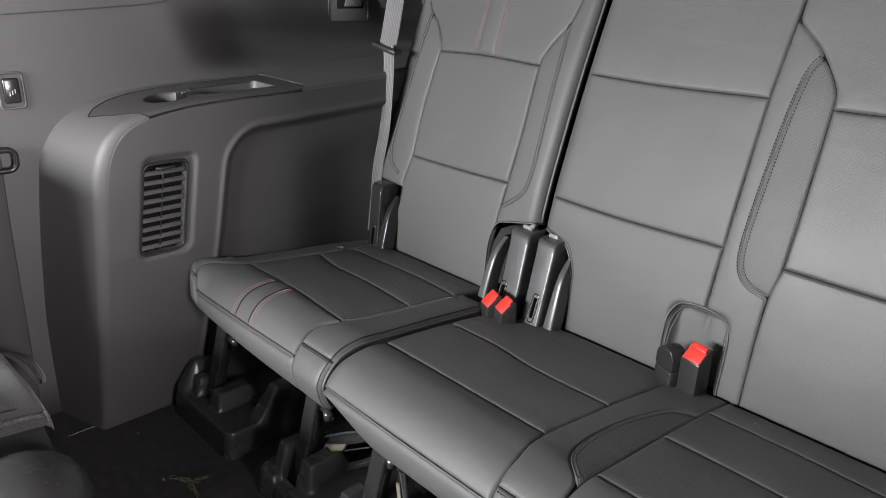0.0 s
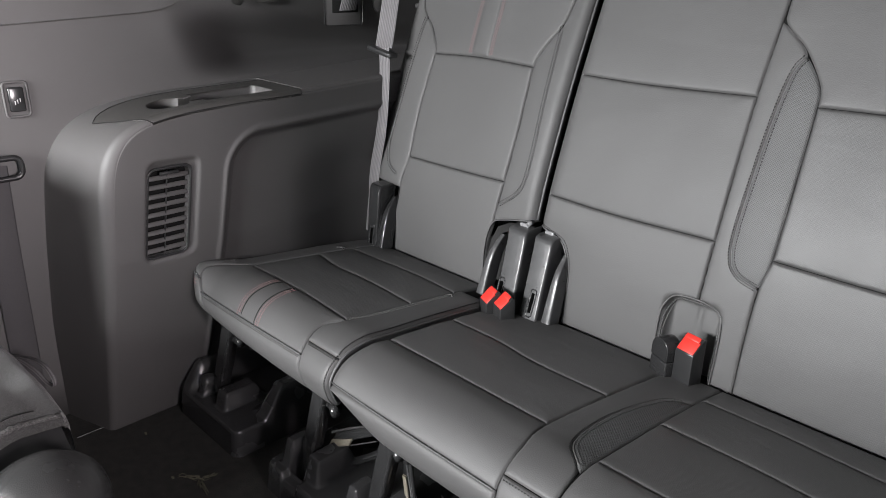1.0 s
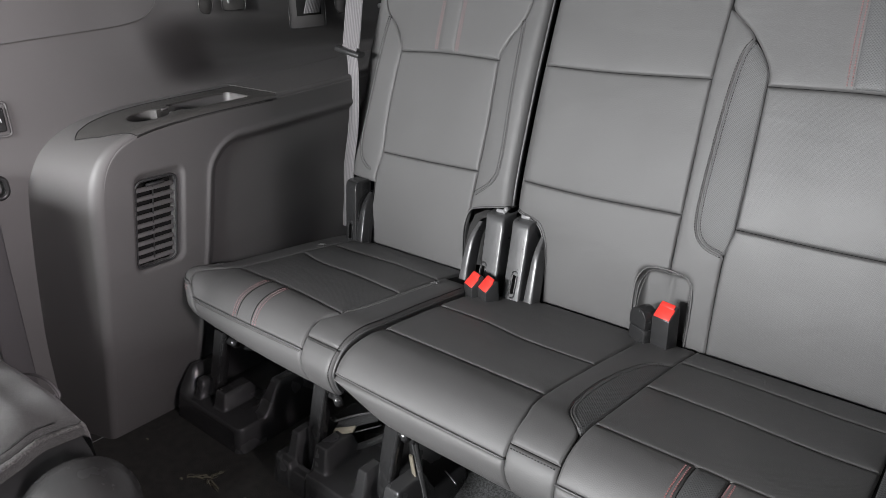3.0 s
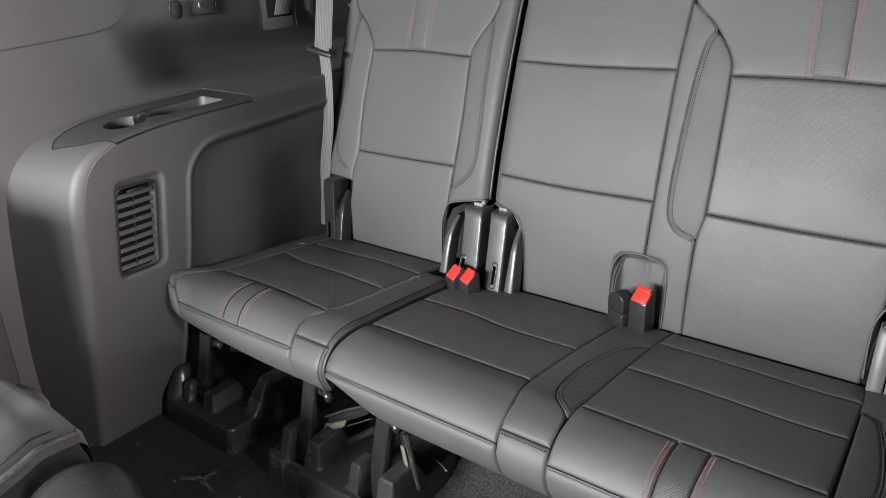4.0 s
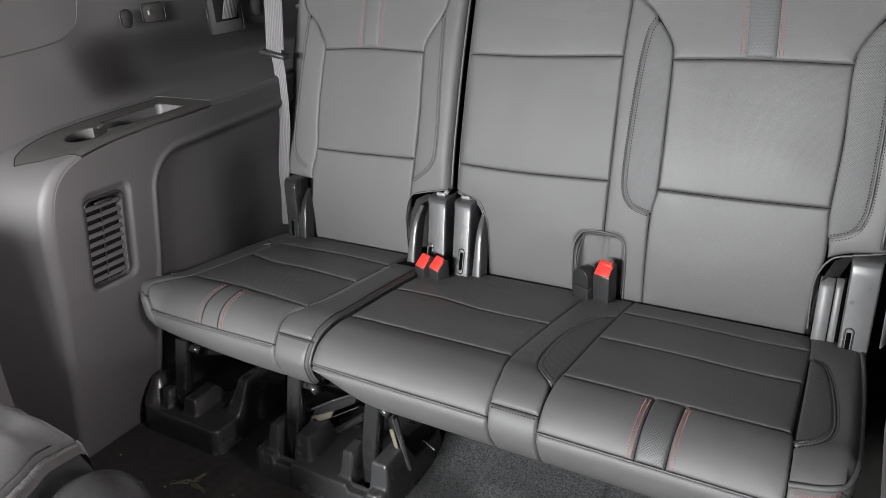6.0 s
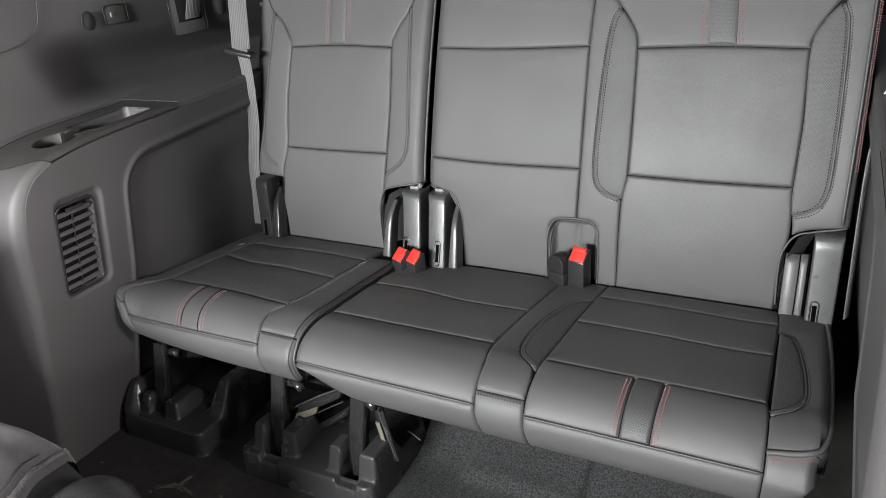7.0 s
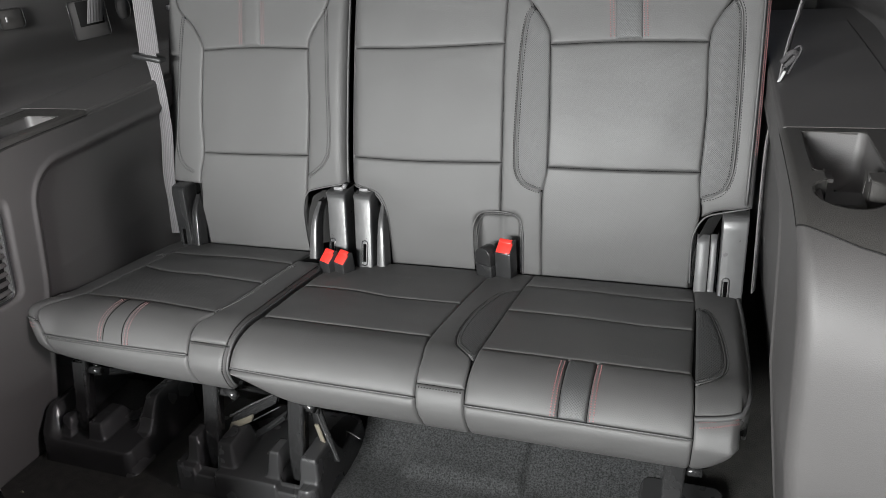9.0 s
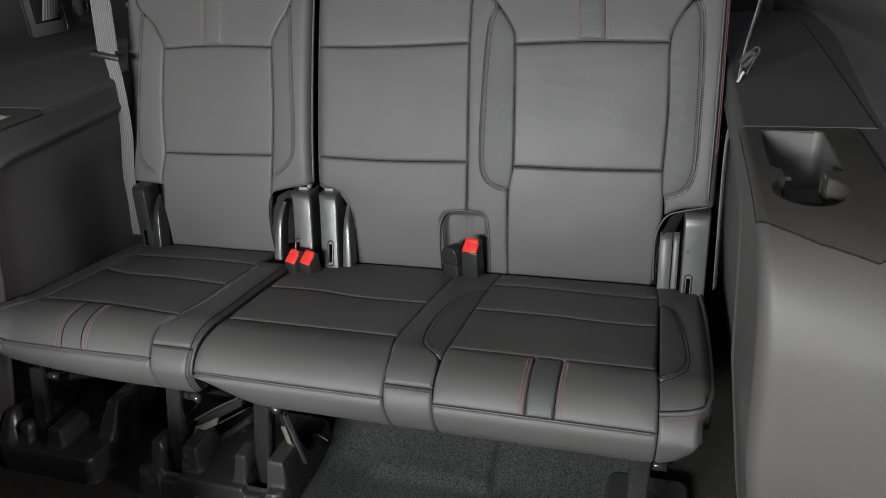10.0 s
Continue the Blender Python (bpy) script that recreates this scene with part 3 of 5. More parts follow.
    seam_pair(bs, [(-0.070, 0.735), (-0.066, 0.70), (-0.061, 0.60), (-0.057, 0.485), (-0.068, 0.444), (-0.108, 0.411)], 0.007, back, THREAD, welt=True)
    for u in (-0.266, -0.213):
        seam_pair(bs, [(u, 0.668), (u - 0.003, 0.76), (u - 0.006, top)], 0.005, back, FADED, label="dark red double stitching")
    panel("stripe", bs, [(-0.260, 0.666), (-0.219, 0.666)], [(-0.266, top), (-0.225, top)], [(-0.260, 0.666), (-0.266, top)], [(-0.219, 0.666), (-0.225, top)], LEATHER, back, puff=0.001, crease=0.0035, over=True, n=(8, 20))
    piping(bs, [(x1 + 0.008, top), (x1 + 0.008, 0.6), (x1 + 0.008, 0.404)], back, r=0.003)
    piping(bs, [(-0.121, 0.25), (-0.124, 0.30), (-0.123, 0.345), (-0.112, 0.378), (-0.085, 0.389), (x1, 0.402)], back, r=0.0018)
    shell = box_bm(0.42, 0.05, 0.44, 0.015, at=(0, 0, 0))
    bmesh.ops.transform(shell, matrix=pose(-0.24, 0.115, 0.42, -19.5), verts=shell.verts[:])
    part("back_shell", shell, seat, "black moulded backrest shell", BLACK)
    cap = box_bm(0.013, 0.010, 0.010, 0.002, at=(-0.456, 0.112, 0.739))
    part("release_cap", cap, seat, "small pale grey release cap", TAB)
    for o in list(seat.children):
        o.matrix_parent_inverse = off
    return seat


# ---- wide third-row bench ----
def wide_seat():
    seat = thing("bench_seat", "wide charcoal leather bench seat with red stitching on steel legs", "car seat", "third row seats", at=(0.36, -0.2, 0.0))
    off = Matrix.Translation((-0.36, 0.2, 0.0))
    x0, x1 = -0.042, 0.744
    cs = cushion_surface(x0, x1, (0.012, 0.018), -0.005, cut=0.080, under=0.676)
    rear, g1, g2, g3 = s_at(-0.035), s_at(-0.106), s_at(-0.205), s_at(-0.339)
    h1, h2, h3 = s_at(-0.098), s_at(-0.213), s_at(-0.358)
    pipe, low = s_front(0.2505), s_front(0.191)
    cushion = core("cushion", cs, [(x0 - 0.05, x1 + 0.03, s_at(-0.165), s_front(0.205)), (0.02, x1 + 0.02, s_front(0.206), S_END), (0.075, x1 + 0.05, s_at(0.0), s_at(-0.16))], seat, CORE, n=(150, 70), label="padded charcoal leather bench cushion")
    left = x0 - 0.03
    mr = [(0.289, rear), (0.286, g1), (0.279, g2), (0.272, g3), (0.282, s_at(-0.408)), (0.285, pipe)]
    panel("insert", cs, [(left, s_at(-0.160)), (left + 0.035, s_at(-0.130)), (0.010, s_at(-0.070)), (0.070, s_at(-0.040)), (0.18, rear), (0.288, rear)], [(left, g2 - 0.006), (0.06, g2 - 0.008), (0.15, g2 + 0.004), (0.279, g2 + 0.002)], [(left, s_at(-0.160)), (left, g2 - 0.006)], mr[:3], LEATHER, cushion, puff=0.0042, r=0.05, n=(60, 34))
    panel("insert", cs, [(left, g2 - 0.006), (0.06, g2 - 0.008), (0.15, g2 + 0.004), (0.279, g2 + 0.002)], [(left, g3), (0.272, g3)], [(left, g2 - 0.006), (left, g3)], [(0.279, g2 + 0.002), (0.272, g3)], LEATHER, cushion, puff=0.0042, r=0.03, n=(44, 26))
    panel("front_roll", cs, [(left, g3), (0.272, g3)], [(left + 0.008, pipe), (0.1, pipe), (0.285, pipe)], [(left, g3), (left + 0.008, pipe)], mr[3:], LEATHER, cushion, puff=0.005, r=0.03, n=(44, 26))
    panel("front_fascia", cs, [(left + 0.008, pipe), (0.1, pipe), (0.285, pipe)], [(left + 0.012, low - 0.008), (0.1, low), (0.292, low + 0.004)], [(left + 0.008, pipe), (left + 0.012, low - 0.008)], [(0.285, pipe), (0.292, low + 0.004)], LEATHER, cushion, puff=0.002, n=(36, 14))
    # the strip between the two places
    cf = s_at(-0.440)
    pl = [(0.357, s_at(-0.130)), (0.338, s_at(-0.144)), (0.324, s_at(-0.186)), (0.314, s_at(-0.245)), (0.313, s_at(-0.31)), (0.323, s_at(-0.354)), (0.352, s_at(-0.384))]
    panel("middle_strip", cs, [(0.288, rear), (0.372, rear)], [(0.284, cf), (0.359, cf)], mr[:5], [(0.372, rear), (0.368, s_at(-0.118))] + pl + [(0.358, s_at(-0.405)), (0.359, cf)], LEATHER, cushion, puff=0.003, n=(22, 70))
    panel("strip_front", cs, [(0.284, cf), (0.359, cf)], [(0.292, low + 0.004), (0.364, low + 0.006)], [(0.284, cf), (0.285, pipe), (0.292, low + 0.004)], [(0.359, cf), (0.361, pipe), (0.364, low + 0.006)], LEATHER, cushion, puff=0.003, n=(16, 16))
    stitch("stitching", cs, [(0.286, cf + 0.006), (0.356, cf + 0.006)], cushion, THREAD)
    panel("perforated_patch", cs, [(0.357, s_at(-0.130)), (0.368, s_at(-0.128))], [(0.350, s_at(-0.386)), (0.3585, s_at(-0.390))], pl, [(0.368, s_at(-0.128)), (0.3645, s_at(-0.22)), (0.3605, s_at(-0.36)), (0.3585, s_at(-0.390))], BOLSTER, cushion, puff=0.003, crease=0.0022, lift=0.0014, n=(20, 50), label="coarsely perforated leather patch")
    seam_pair(cs, [(u + 0.001, v) for u, v in pl], 0.0095, cushion, THREAD, welt=True)
    # outer place
    right = 0.668
    for a, b in ((rear, h1), (h1, h2), (h2, h3)):
        wob = lambda s: [(0.372 if s == rear else 0.368 if s == h1 else 0.364 if s == h2 else 0.360, s), (0.43, s - (0 if s in (rear, h3) else 0.001)), (0.50, s), (0.60, s + (0 if s in (rear, h3) else 0.006)), (right - (0.006 if s == rear else 0), s + (0 if s in (rear, h3) else 0.003))]
        panel("insert", cs, wob(a), wob(b), [wob(a)[0], wob(b)[0]], [wob(a)[-1], wob(b)[-1]], INSERT, cushion, puff=0.005, crease=0.0035, n=(40, 24))
    panel("front_roll", cs, [(0.360, h3), (0.496, h3)], [(0.361, pipe), (0.496, pipe)], [(0.360, h3), (0.361, pipe)], [(0.496, h3), (0.496, pipe)], LEATHER, cushion, puff=0.0042, r=0.03, n=(26, 26))
    panel("front_roll", cs, [(0.5375, h3), (right, h3)], [(0.536, pipe), (0.674, pipe)], [(0.5375, h3), (0.536, pipe)], [(right + 0.003, h3), (0.674, pipe)], LEATHER, cushion, puff=0.0042, r=0.03, n=(26, 26))
    panel("perforated_stripe", cs, [(0.496, h3), (0.5375, h3)], [(0.496, pipe), (0.536, pipe)], [(0.496, h3), (0.496, pipe)], [(0.5375, h3), (0.536, pipe)], PERF, cushion, puff=0.003, n=(16, 26), label="coarsely perforated leather stripe")
    for u, w in ((0.4895, 0.4890), (0.5425, 0.5430)):
        seam_pair(cs, [(u, h3 + 0.006), (0.5 * (u + w), s_at(-0.42)), (w, pipe - 0.003)], 0.0052, cushion, REDTHREAD, label="dark red double stitching")
    panel("front_fascia", cs, [(0.361, pipe), (0.674, pipe)], [(0.364, low + 0.006), (0.672, low + 0.012)], [(0.361, pipe), (0.364, low + 0.006)], [(0.674, pipe), (0.672, low + 0.012)], LEATHER, cushion, puff=0.002, n=(36, 14))
    rf = s_at(-0.437)
    rim = [(x1 - 0.008, rear), (x1 + 0.004, s_at(-0.2)), (x1 + 0.006, s_at(-0.35)), (x1 - 0.002, s_at(-0.408)), (x1 - 0.013, s_at(-0.428)), (right + 0.006, rf)]
    rim = [tuple(p) for p in smooth_line(rim, 5)]
    pr = [(right + 0.001, s_at(-0.130)), (0.690, s_at(-0.145)), (0.706, s_at(-0.224)), (0.7125, s_at(-0.318)), (0.699, s_at(-0.360)), (right + 0.006, s_at(-0.382))]
    panel("side_bolster", cs, [(right - 0.006, rear), (x1 - 0.008, rear)], [(right + 0.006, rf), (x1 - 0.013, s_at(-0.428))], [(right - 0.006, rear), (right - 0.002, s_at(-0.112))] + pr + [(right + 0.005, s_at(-0.402)), (right + 0.006, rf)], rim[:21], LEATHER, cushion, puff=0.004, crease=0.0024, n=(22, 70))
    panel("side_wall", cs, [(x1 - 0.008, rear), (x1 + 0.06, rear)], [(x1 - 0.013, s_at(-0.428)), (x1 + 0.055, s_at(-0.428))], rim[:21], [(x1 + 0.06, rear), (x1 + 0.055, s_at(-0.428))], LEATHER, cushion, puff=0.002, crease=0.0012, n=(24, 90))
    panel("bolster_front", cs, [(right + 0.006, rf), (x1 - 0.013, s_at(-0.428)), (x1 + 0.055, s_at(-0.428))], [(0.672, low + 0.010), (x1, low + 0.004), (x1 + 0.04, low - 0.008)], [(right + 0.006, rf), (0.674, pipe), (0.672, low + 0.010)], [(x1 + 0.055, s_at(-0.428)), (x1 + 0.04, low - 0.008)], LEATHER, cushion, puff=0.003, crease=0.0020, n=(44, 26))
    piping(cs, [(u - 0.0012 * (u > x1 - 0.02), v) for u, v in rim], cushion, r=0.0040)
    seam_pair(cs, [(right + 0.01, rf + 0.007), (x1 - 0.013, s_at(-0.428) + 0.007), (x1 - 0.002, s_at(-0.428) + 0.002)], 0.0072, cushion, REDTHREAD, label="dark red double stitching")
    panel("perforated_patch", cs, [(right + 0.001, s_at(-0.131)), (0.690, s_at(-0.145))], [(right + 0.004, s_at(-0.381)), (0.699, s_at(-0.360))], [(right + 0.001, s_at(-0.131)), (right + 0.004, s_at(-0.381))], pr[1:-1], BOLSTER, cushion, puff=0.003, crease=0.0022, lift=0.0014, n=(20, 50), label="coarsely perforated leather patch")
    seam_pair(cs, [(u - 0.001, v) for u, v in pr], 0.0095, cushion, THREAD, welt=True)
    piping(cs, [(left + 0.01, pipe - 0.003), (0.1, pipe), (0.285, pipe)], cushion)
    piping(cs, [(0.361, pipe), (0.5, pipe), (0.674, pipe)], cushion)
    pan = box_bm(0.70, 0.36, 0.03, 0.008, at=(0.36, -0.22, 0.162))
    part("seat_pan", pan, seat, "black steel seat pan", STEEL)
    # backrest
    x0, x1 = -0.007, 0.748
    bs = back_surface(x0, x1, 0.016, pocket=(0.299, 0.290, 0.049, 0.073, 0.024, 0.026))
    back = core("backrest", bs, [(x0 - 0.06, x1 + 0.06, 0.40, 0.86), (0.064, 0.660, 0.20, 0.40)], seat, CORE, n=(60, 40), label="charcoal leather bench backrest with padded panels")
    top = 0.85
    panel("lower_insert", bs, [(0.066, 0.235), (0.302, 0.235)], [(x0 - 0.028, 0.457), (0.13, 0.452), (0.306, 0.455)], [(0.066, 0.235), (0.066, 0.30), (0.064, 0.345), (0.035, 0.388), (x0 - 0.02, 0.405), (x0 - 0.028, 0.457)], [(0.302, 0.235), (0.306, 0.455)], LEATHER, back, puff=0.005, r=0.03, n=(64, 60))
    panel("upper_insert", bs, [(x0 - 0.028, 0.457), (0.13, 0.452), (0.306, 0.455)], [(x0 - 0.028, 0.66), (0.13, 0.658), (0.303, 0.663)], [(x0 - 0.028, 0.457), (x0 - 0.028, 0.66)], [(0.306, 0.455), (0.303, 0.663)], LEATHER, back, puff=0.0042, r=0.04, n=(44, 26))
    panel("head_panel", bs, [(x0 - 0.028, 0.66), (0.13, 0.658), (0.303, 0.663)], [(x0 - 0.028, top), (0.306, top)], [(x0 - 0.028, 0.66), (x0 - 0.028, top)], [(0.303, 0.663), (0.306, top)], LEATHER, back, puff=0.005, r=0.03, n=(44, 26))
    al = [(0.387, 0.66), (0.384, 0.681), (0.371, 0.703), (0.345, 0.735), (0.312, 0.762)]
    lowl = [(0.383, 0.235), (0.383, 0.30), (0.384, 0.407), (0.392, 0.450), (0.391, 0.55)]
    pl = [(0.381, 0.407), (0.352, 0.416), (0.336, 0.436), (0.331, 0.475), (0.332, 0.56), (0.335, 0.645), (0.341, 0.70), (0.352, 0.722)]
    panel("middle_strip", bs, [(0.302, 0.235), (0.383, 0.235)], [(0.3055, 0.765), (0.312, 0.762)], [(0.302, 0.235), (0.306, 0.455), (0.303, 0.663), (0.3055, 0.765)], lowl[:2] + [(0.383, 0.385)] + pl + [(0.345, 0.735), (0.312, 0.762)], LEATHER, back, puff=0.003, n=(26, 100))
    panel("perforated_patch", bs, [(0.381, 0.407), (0.385, 0.408)], [(0.352, 0.722), (0.356, 0.720)], pl, [(0.385, 0.408), (0.392, 0.450), (0.391, 0.55), (0.387, 0.66), (0.384, 0.681), (0.371, 0.703), (0.356, 0.720)], PATCH, back, puff=0.003, crease=0.0022, lift=0.0014, n=(22, 70), label="finely perforated leather patch")
    seam_pair(bs, [(u + 0.001, v) for u, v in pl], 0.0095, back, THREAD, welt=True)
    ar = [(0.657, 0.66), (0.659, 0.674), (0.669, 0.697), (0.689, 0.727), (0.712, 0.76), (0.720, top)]
    panel("head_panel", bs, [(0.387, 0.66), (0.52, 0.663), (0.657, 0.66)], [(0.306, top), (0.720, top)], al + [(0.306, 0.78), (0.306, top)], ar, LEATHER, back, puff=0.004, n=(50, 34))
    panel("upper_insert", bs, [(0.392, 0.450), (0.52, 0.449), (0.659, 0.451)], [(0.387, 0.66), (0.52, 0.663), (0.657, 0.66)], [(0.392, 0.450), (0.391, 0.55), (0.387, 0.66)], [(0.659, 0.451), (0.661, 0.55), (0.657, 0.66)], INSERT, back, puff=0.0042, r=0.04, n=(40, 30))
    lowr = [(0.653, 0.235), (0.656, 0.30), (0.658, 0.34), (0.664, 0.381), (0.659, 0.451)]
    panel("lower_insert", bs, [(0.383, 0.235), (0.653, 0.235)], [(0.392, 0.450), (0.52, 0.449), (0.659, 0.451)], [(0.383, 0.235), (0.383, 0.30), (0.384, 0.407), (0.392, 0.450)], lowr, INSERT, back, puff=0.0042, r=0.04, n=(40, 30))
    pr = [(0.665, 0.406), (0.694, 0.417), (0.708, 0.440), (0.712, 0.475), (0.712, 0.56), (0.710, 0.637), (0.706, 0.70), (0.697, 0.724)]
    panel("side_bolster", bs, [(0.666, 0.374), (0.70, 0.387), (x1 + 0.035, 0.397)], [(0.720, top), (x1 + 0.035, top)], [(0.666, 0.374), (0.665, 0.392)] + pr + [(0.712, 0.76), (0.720, top)], [(x1 + 0.035, 0.397), (x1 + 0.035, top)], LEATHER, back, puff=0.004, n=(24, 90))
    panel("perforated_patch", bs, [(0.662, 0.407), (0.665, 0.406)], [(0.690, 0.723), (0.697, 0.724)], [(0.662, 0.407), (0.659, 0.451), (0.661, 0.55), (0.657, 0.66), (0.669, 0.697), (0.690, 0.723)], pr, PATCH, back, puff=0.003, crease=0.0022, lift=0.0014, n=(22, 70), label="finely perforated leather patch")
    seam_pair(bs, [(u - 0.001, v) for u, v in pr], 0.0095, back, THREAD, welt=True)
    for u in (0.4965, 0.5535):
        seam_pair(bs, [(u, 0.668), (u - 0.006, 0.74), (u - 0.012, top)], 0.006, back, REDTHREAD, label="dark red double stitching")
    panel("perforated_stripe", bs, [(0.502, 0.666), (0.548, 0.666)], [(0.490, top), (0.536, top)], [(0.502, 0.666), (0.490, top)], [(0.548, 0.666), (0.536, top)], PERF, back, puff=0.001, crease=0.0035, over=True, n=(10, 24), label="coarsely perforated leather stripe")
    piping(bs, [(x0 - 0.008, top), (x0 - 0.008, 0.6), (x0 - 0.008, 0.404)], back, r=0.003)
    piping(bs, [(0.066, 0.25), (0.068, 0.30), (0.065, 0.345), (0.048, 0.380), (0.02, 0.392), (x0, 0.400)], back, r=0.0018)
    stitch("stitching", bs, [(0.071, 0.25), (0.073, 0.30), (0.070, 0.347), (0.052, 0.385), (0.02, 0.397), (x0, 0.405)], back, THREAD)
    piping(bs, [(0.655, 0.25), (0.653, 0.31), (0.656, 0.345), (0.672, 0.374), (0.70, 0.384), (x1, 0.395)], back, r=0.0018)
    piping(bs, [(x1 - 0.012, 0.40), (x1 - 0.010, 0.6), (x1 - 0.010, top)], back, r=0.0024, height=0.006)
    seam_pair(bs, [(x1 - 0.001, 0.48), (x1 - 0.001, 0.7), (x1 - 0.001, top)], 0.005, back, REDTHREAD, label="dark red double stitching")
    panel("pocket_lining", bs, [(0.256, 0.235), (0.342, 0.235)], [(0.262, 0.352), (0.299, 0.358), (0.336, 0.352)], [(0.256, 0.235), (0.255, 0.30), (0.262, 0.352)], [(0.342, 0.235), (0.343, 0.30), (0.336, 0.352)], LEATHER, back, n=(26, 26), over=True, lift=0.0022, label="soft leather pocket lining")
    loop = [(0.250, 0.235), (0.249, 0.30), (0.252, 0.338), (0.266, 0.358), (0.299, 0.364), (0.332, 0.358), (0.346, 0.338), (0.349, 0.30), (0.348, 0.235)]
    piping(bs, loop, back, r=0.0018, height=0.0024, material=LEATHER)
    stitch("stitching", bs, [(0.299 + (u - 0.299) * 0.90, v - 0.005) for u, v in loop], back, PALE)
    shell = box_bm(0.73, 0.05, 0.44, 0.015)
    bmesh.ops.transform(shell, matrix=pose(0.37, 0.115, 0.42, -19.5), verts=shell.verts[:])
    part("back_shell", shell, seat, "black moulded backrest shell", BLACK)
    for o in list(seat.children):
        o.matrix_parent_inverse = off
    return seat


narrow = narrow_seat()
bench = wide_seat()


def settle(ob):
    """Keeps a thing's parts where they were built, with the thing's own origin at its base."""
    for o in ob.children:
        o.matrix_parent_inverse = Matrix.Translation(-ob.location)
    return ob


# ---- the setting: floor, walls, roof ----
def slab(name, x0, x1, y0, y1, z0, z1, material, label, bevel=0.0):
    bm = box_bm(x1 - x0, y1 - y0, z1 - z0, bevel, at=((x0 + x1) / 2, (y0 + y1) / 2, z0))
    for f in bm.faces:
        f.smooth = bevel > 0
    return tagged(part(name, bm, None, "", material), label, name.split("_")[0], kind="structure")


slab("floor", -0.75, 1.05, -2.8, 1.0, -0.06, 0.0, CARPET, "dark trodden carpet floor with scraps of straw on it")
slab("ceiling", -0.80, 1.10, -2.8, 1.1, 1.22, 1.27, LINER, "grey cloth headliner")
slab("wall_rear", -0.80, 1.10, 1.0, 1.06, 0.0, 0.95, TRIMLID, "dark tailgate trim behind the seats")
# Added out of view: its height cuts off the low light from the windscreen.
slab("wall_front", -0.80, 0.98, -1.72, -1.65, 0.0, 0.40, TRIMLID, "unseen dark wall added to block low windscreen light")
slab("wall_windscreen", -0.80, 1.10, -2.76, -2.7, 0.0, 0.86, TRIMLID, "plain dark wall under the windscreen")
slab("pillar_left_rear", -0.80, -0.70, 0.85, 1.06, 0.95, 1.22, LINER, "grey cloth-covered rear pillar")
slab("pillar_left_middle", -0.80, -0.70, -0.80, -0.60, 0.95, 1.22, LINER, "grey cloth-covered middle pillar")
slab("pillar_right_rear", 0.98, 1.08, 0.85, 1.06, 0.95, 1.22, LINER, "grey cloth-covered rear pillar")
# Unseen; its front edge is set to keep door_daylight off the rear.
slab("pillar_right_middle", 0.98, 1.08, -0.60, -0.42, 0.0, 1.22, TRIM, "unseen grey pillar beside the open door, set to cut its light")
slab("wall_right_front", 0.98, 1.06, -2.7, -2.3, 0.0, 0.95, TRIM, "grey front door trim")
# Unseen panel added across the door opening to stop door_daylight's low rays.
slab("wall_right_door", 0.98, 1.06, -2.3, -0.60, 0.0, 0.525, TRIMLID, "unseen dark panel added to block low door light")
tagged(new("ground", mesh("ground", [(-60, -60, -0.6), (60, -60, -0.6), (60, 60, -0.6), (-60, 60, -0.6)], [(0, 1, 2, 3)], mat("asphalt", (0.06, 0.06, 0.06), 0.9, mottled=0.3, scale=3, grain=0.5, grain_scale=80), False)), "grey asphalt outside the car", "ground", kind="structure")

MIRROR = 0.311


def sm(t):
    t = np.clip(t, 0, 1)
    return t * t * (3 - 2 * t)


def flip(p, side):
    p = np.asarray(p, float).copy()
    if side > 0:
        p[..., 0] = MIRROR - p[..., 0]
    return p


def wall(side):
    """The body side above and ahead of the armrest box, with a scooped hollow behind."""
    ys = np.r_[np.linspace(-2.7, -0.70, 12), np.linspace(-0.68, 1.02, 110)] if side < 0 else np.linspace(-0.62, 1.02, 106)
    zs = np.r_[np.linspace(0, 0.5, 8), np.linspace(0.52, 0.97, 60)]
    Y, Z = np.meshgrid(ys, zs)
    X = -0.612 + 0.028 * sm((Z - 0.60) / 0.18) * sm((Y + 0.45) / 0.3)
    scoop = sm((Y + 0.34 + 0.42 * (Z - 0.608)) / 0.17)
    X = X - 0.055 * scoop * sm((Z - 0.595) / 0.05) * (1 - 0.85 * sm((Z - 0.655 + 0.10 * Y) / 0.075))
    inner = flip(np.stack([X, Y, Z], -1), side)
    out = inner.copy()
    out[..., 0] += 0.10 * side
    me = grid_mesh("wall", inner, TRIM, None, out - inner)
    name = "wall_left" if side < 0 else "wall_right"
    return tagged(part(name, me), "grey moulded plastic side wall of the car", "wall", kind="structure")


wall_l, wall_r = wall(-1), wall(1)
joint = smooth_line([(-0.6105, y, 0.722 + 0.06 * (y + 0.62)) for y in (-1.2, -0.9, -0.62, -0.46)] + [(-0.608, -0.40, 0.737), (-0.605, -0.36, 0.748), (-0.602, -0.335, 0.775), (-0.600, -0.325, 0.82)], 10)
part("panel_joint", tube("panel_joint", joint, 0.0009, TRIMLID, 6), wall_l, "thin dark joint between panels")

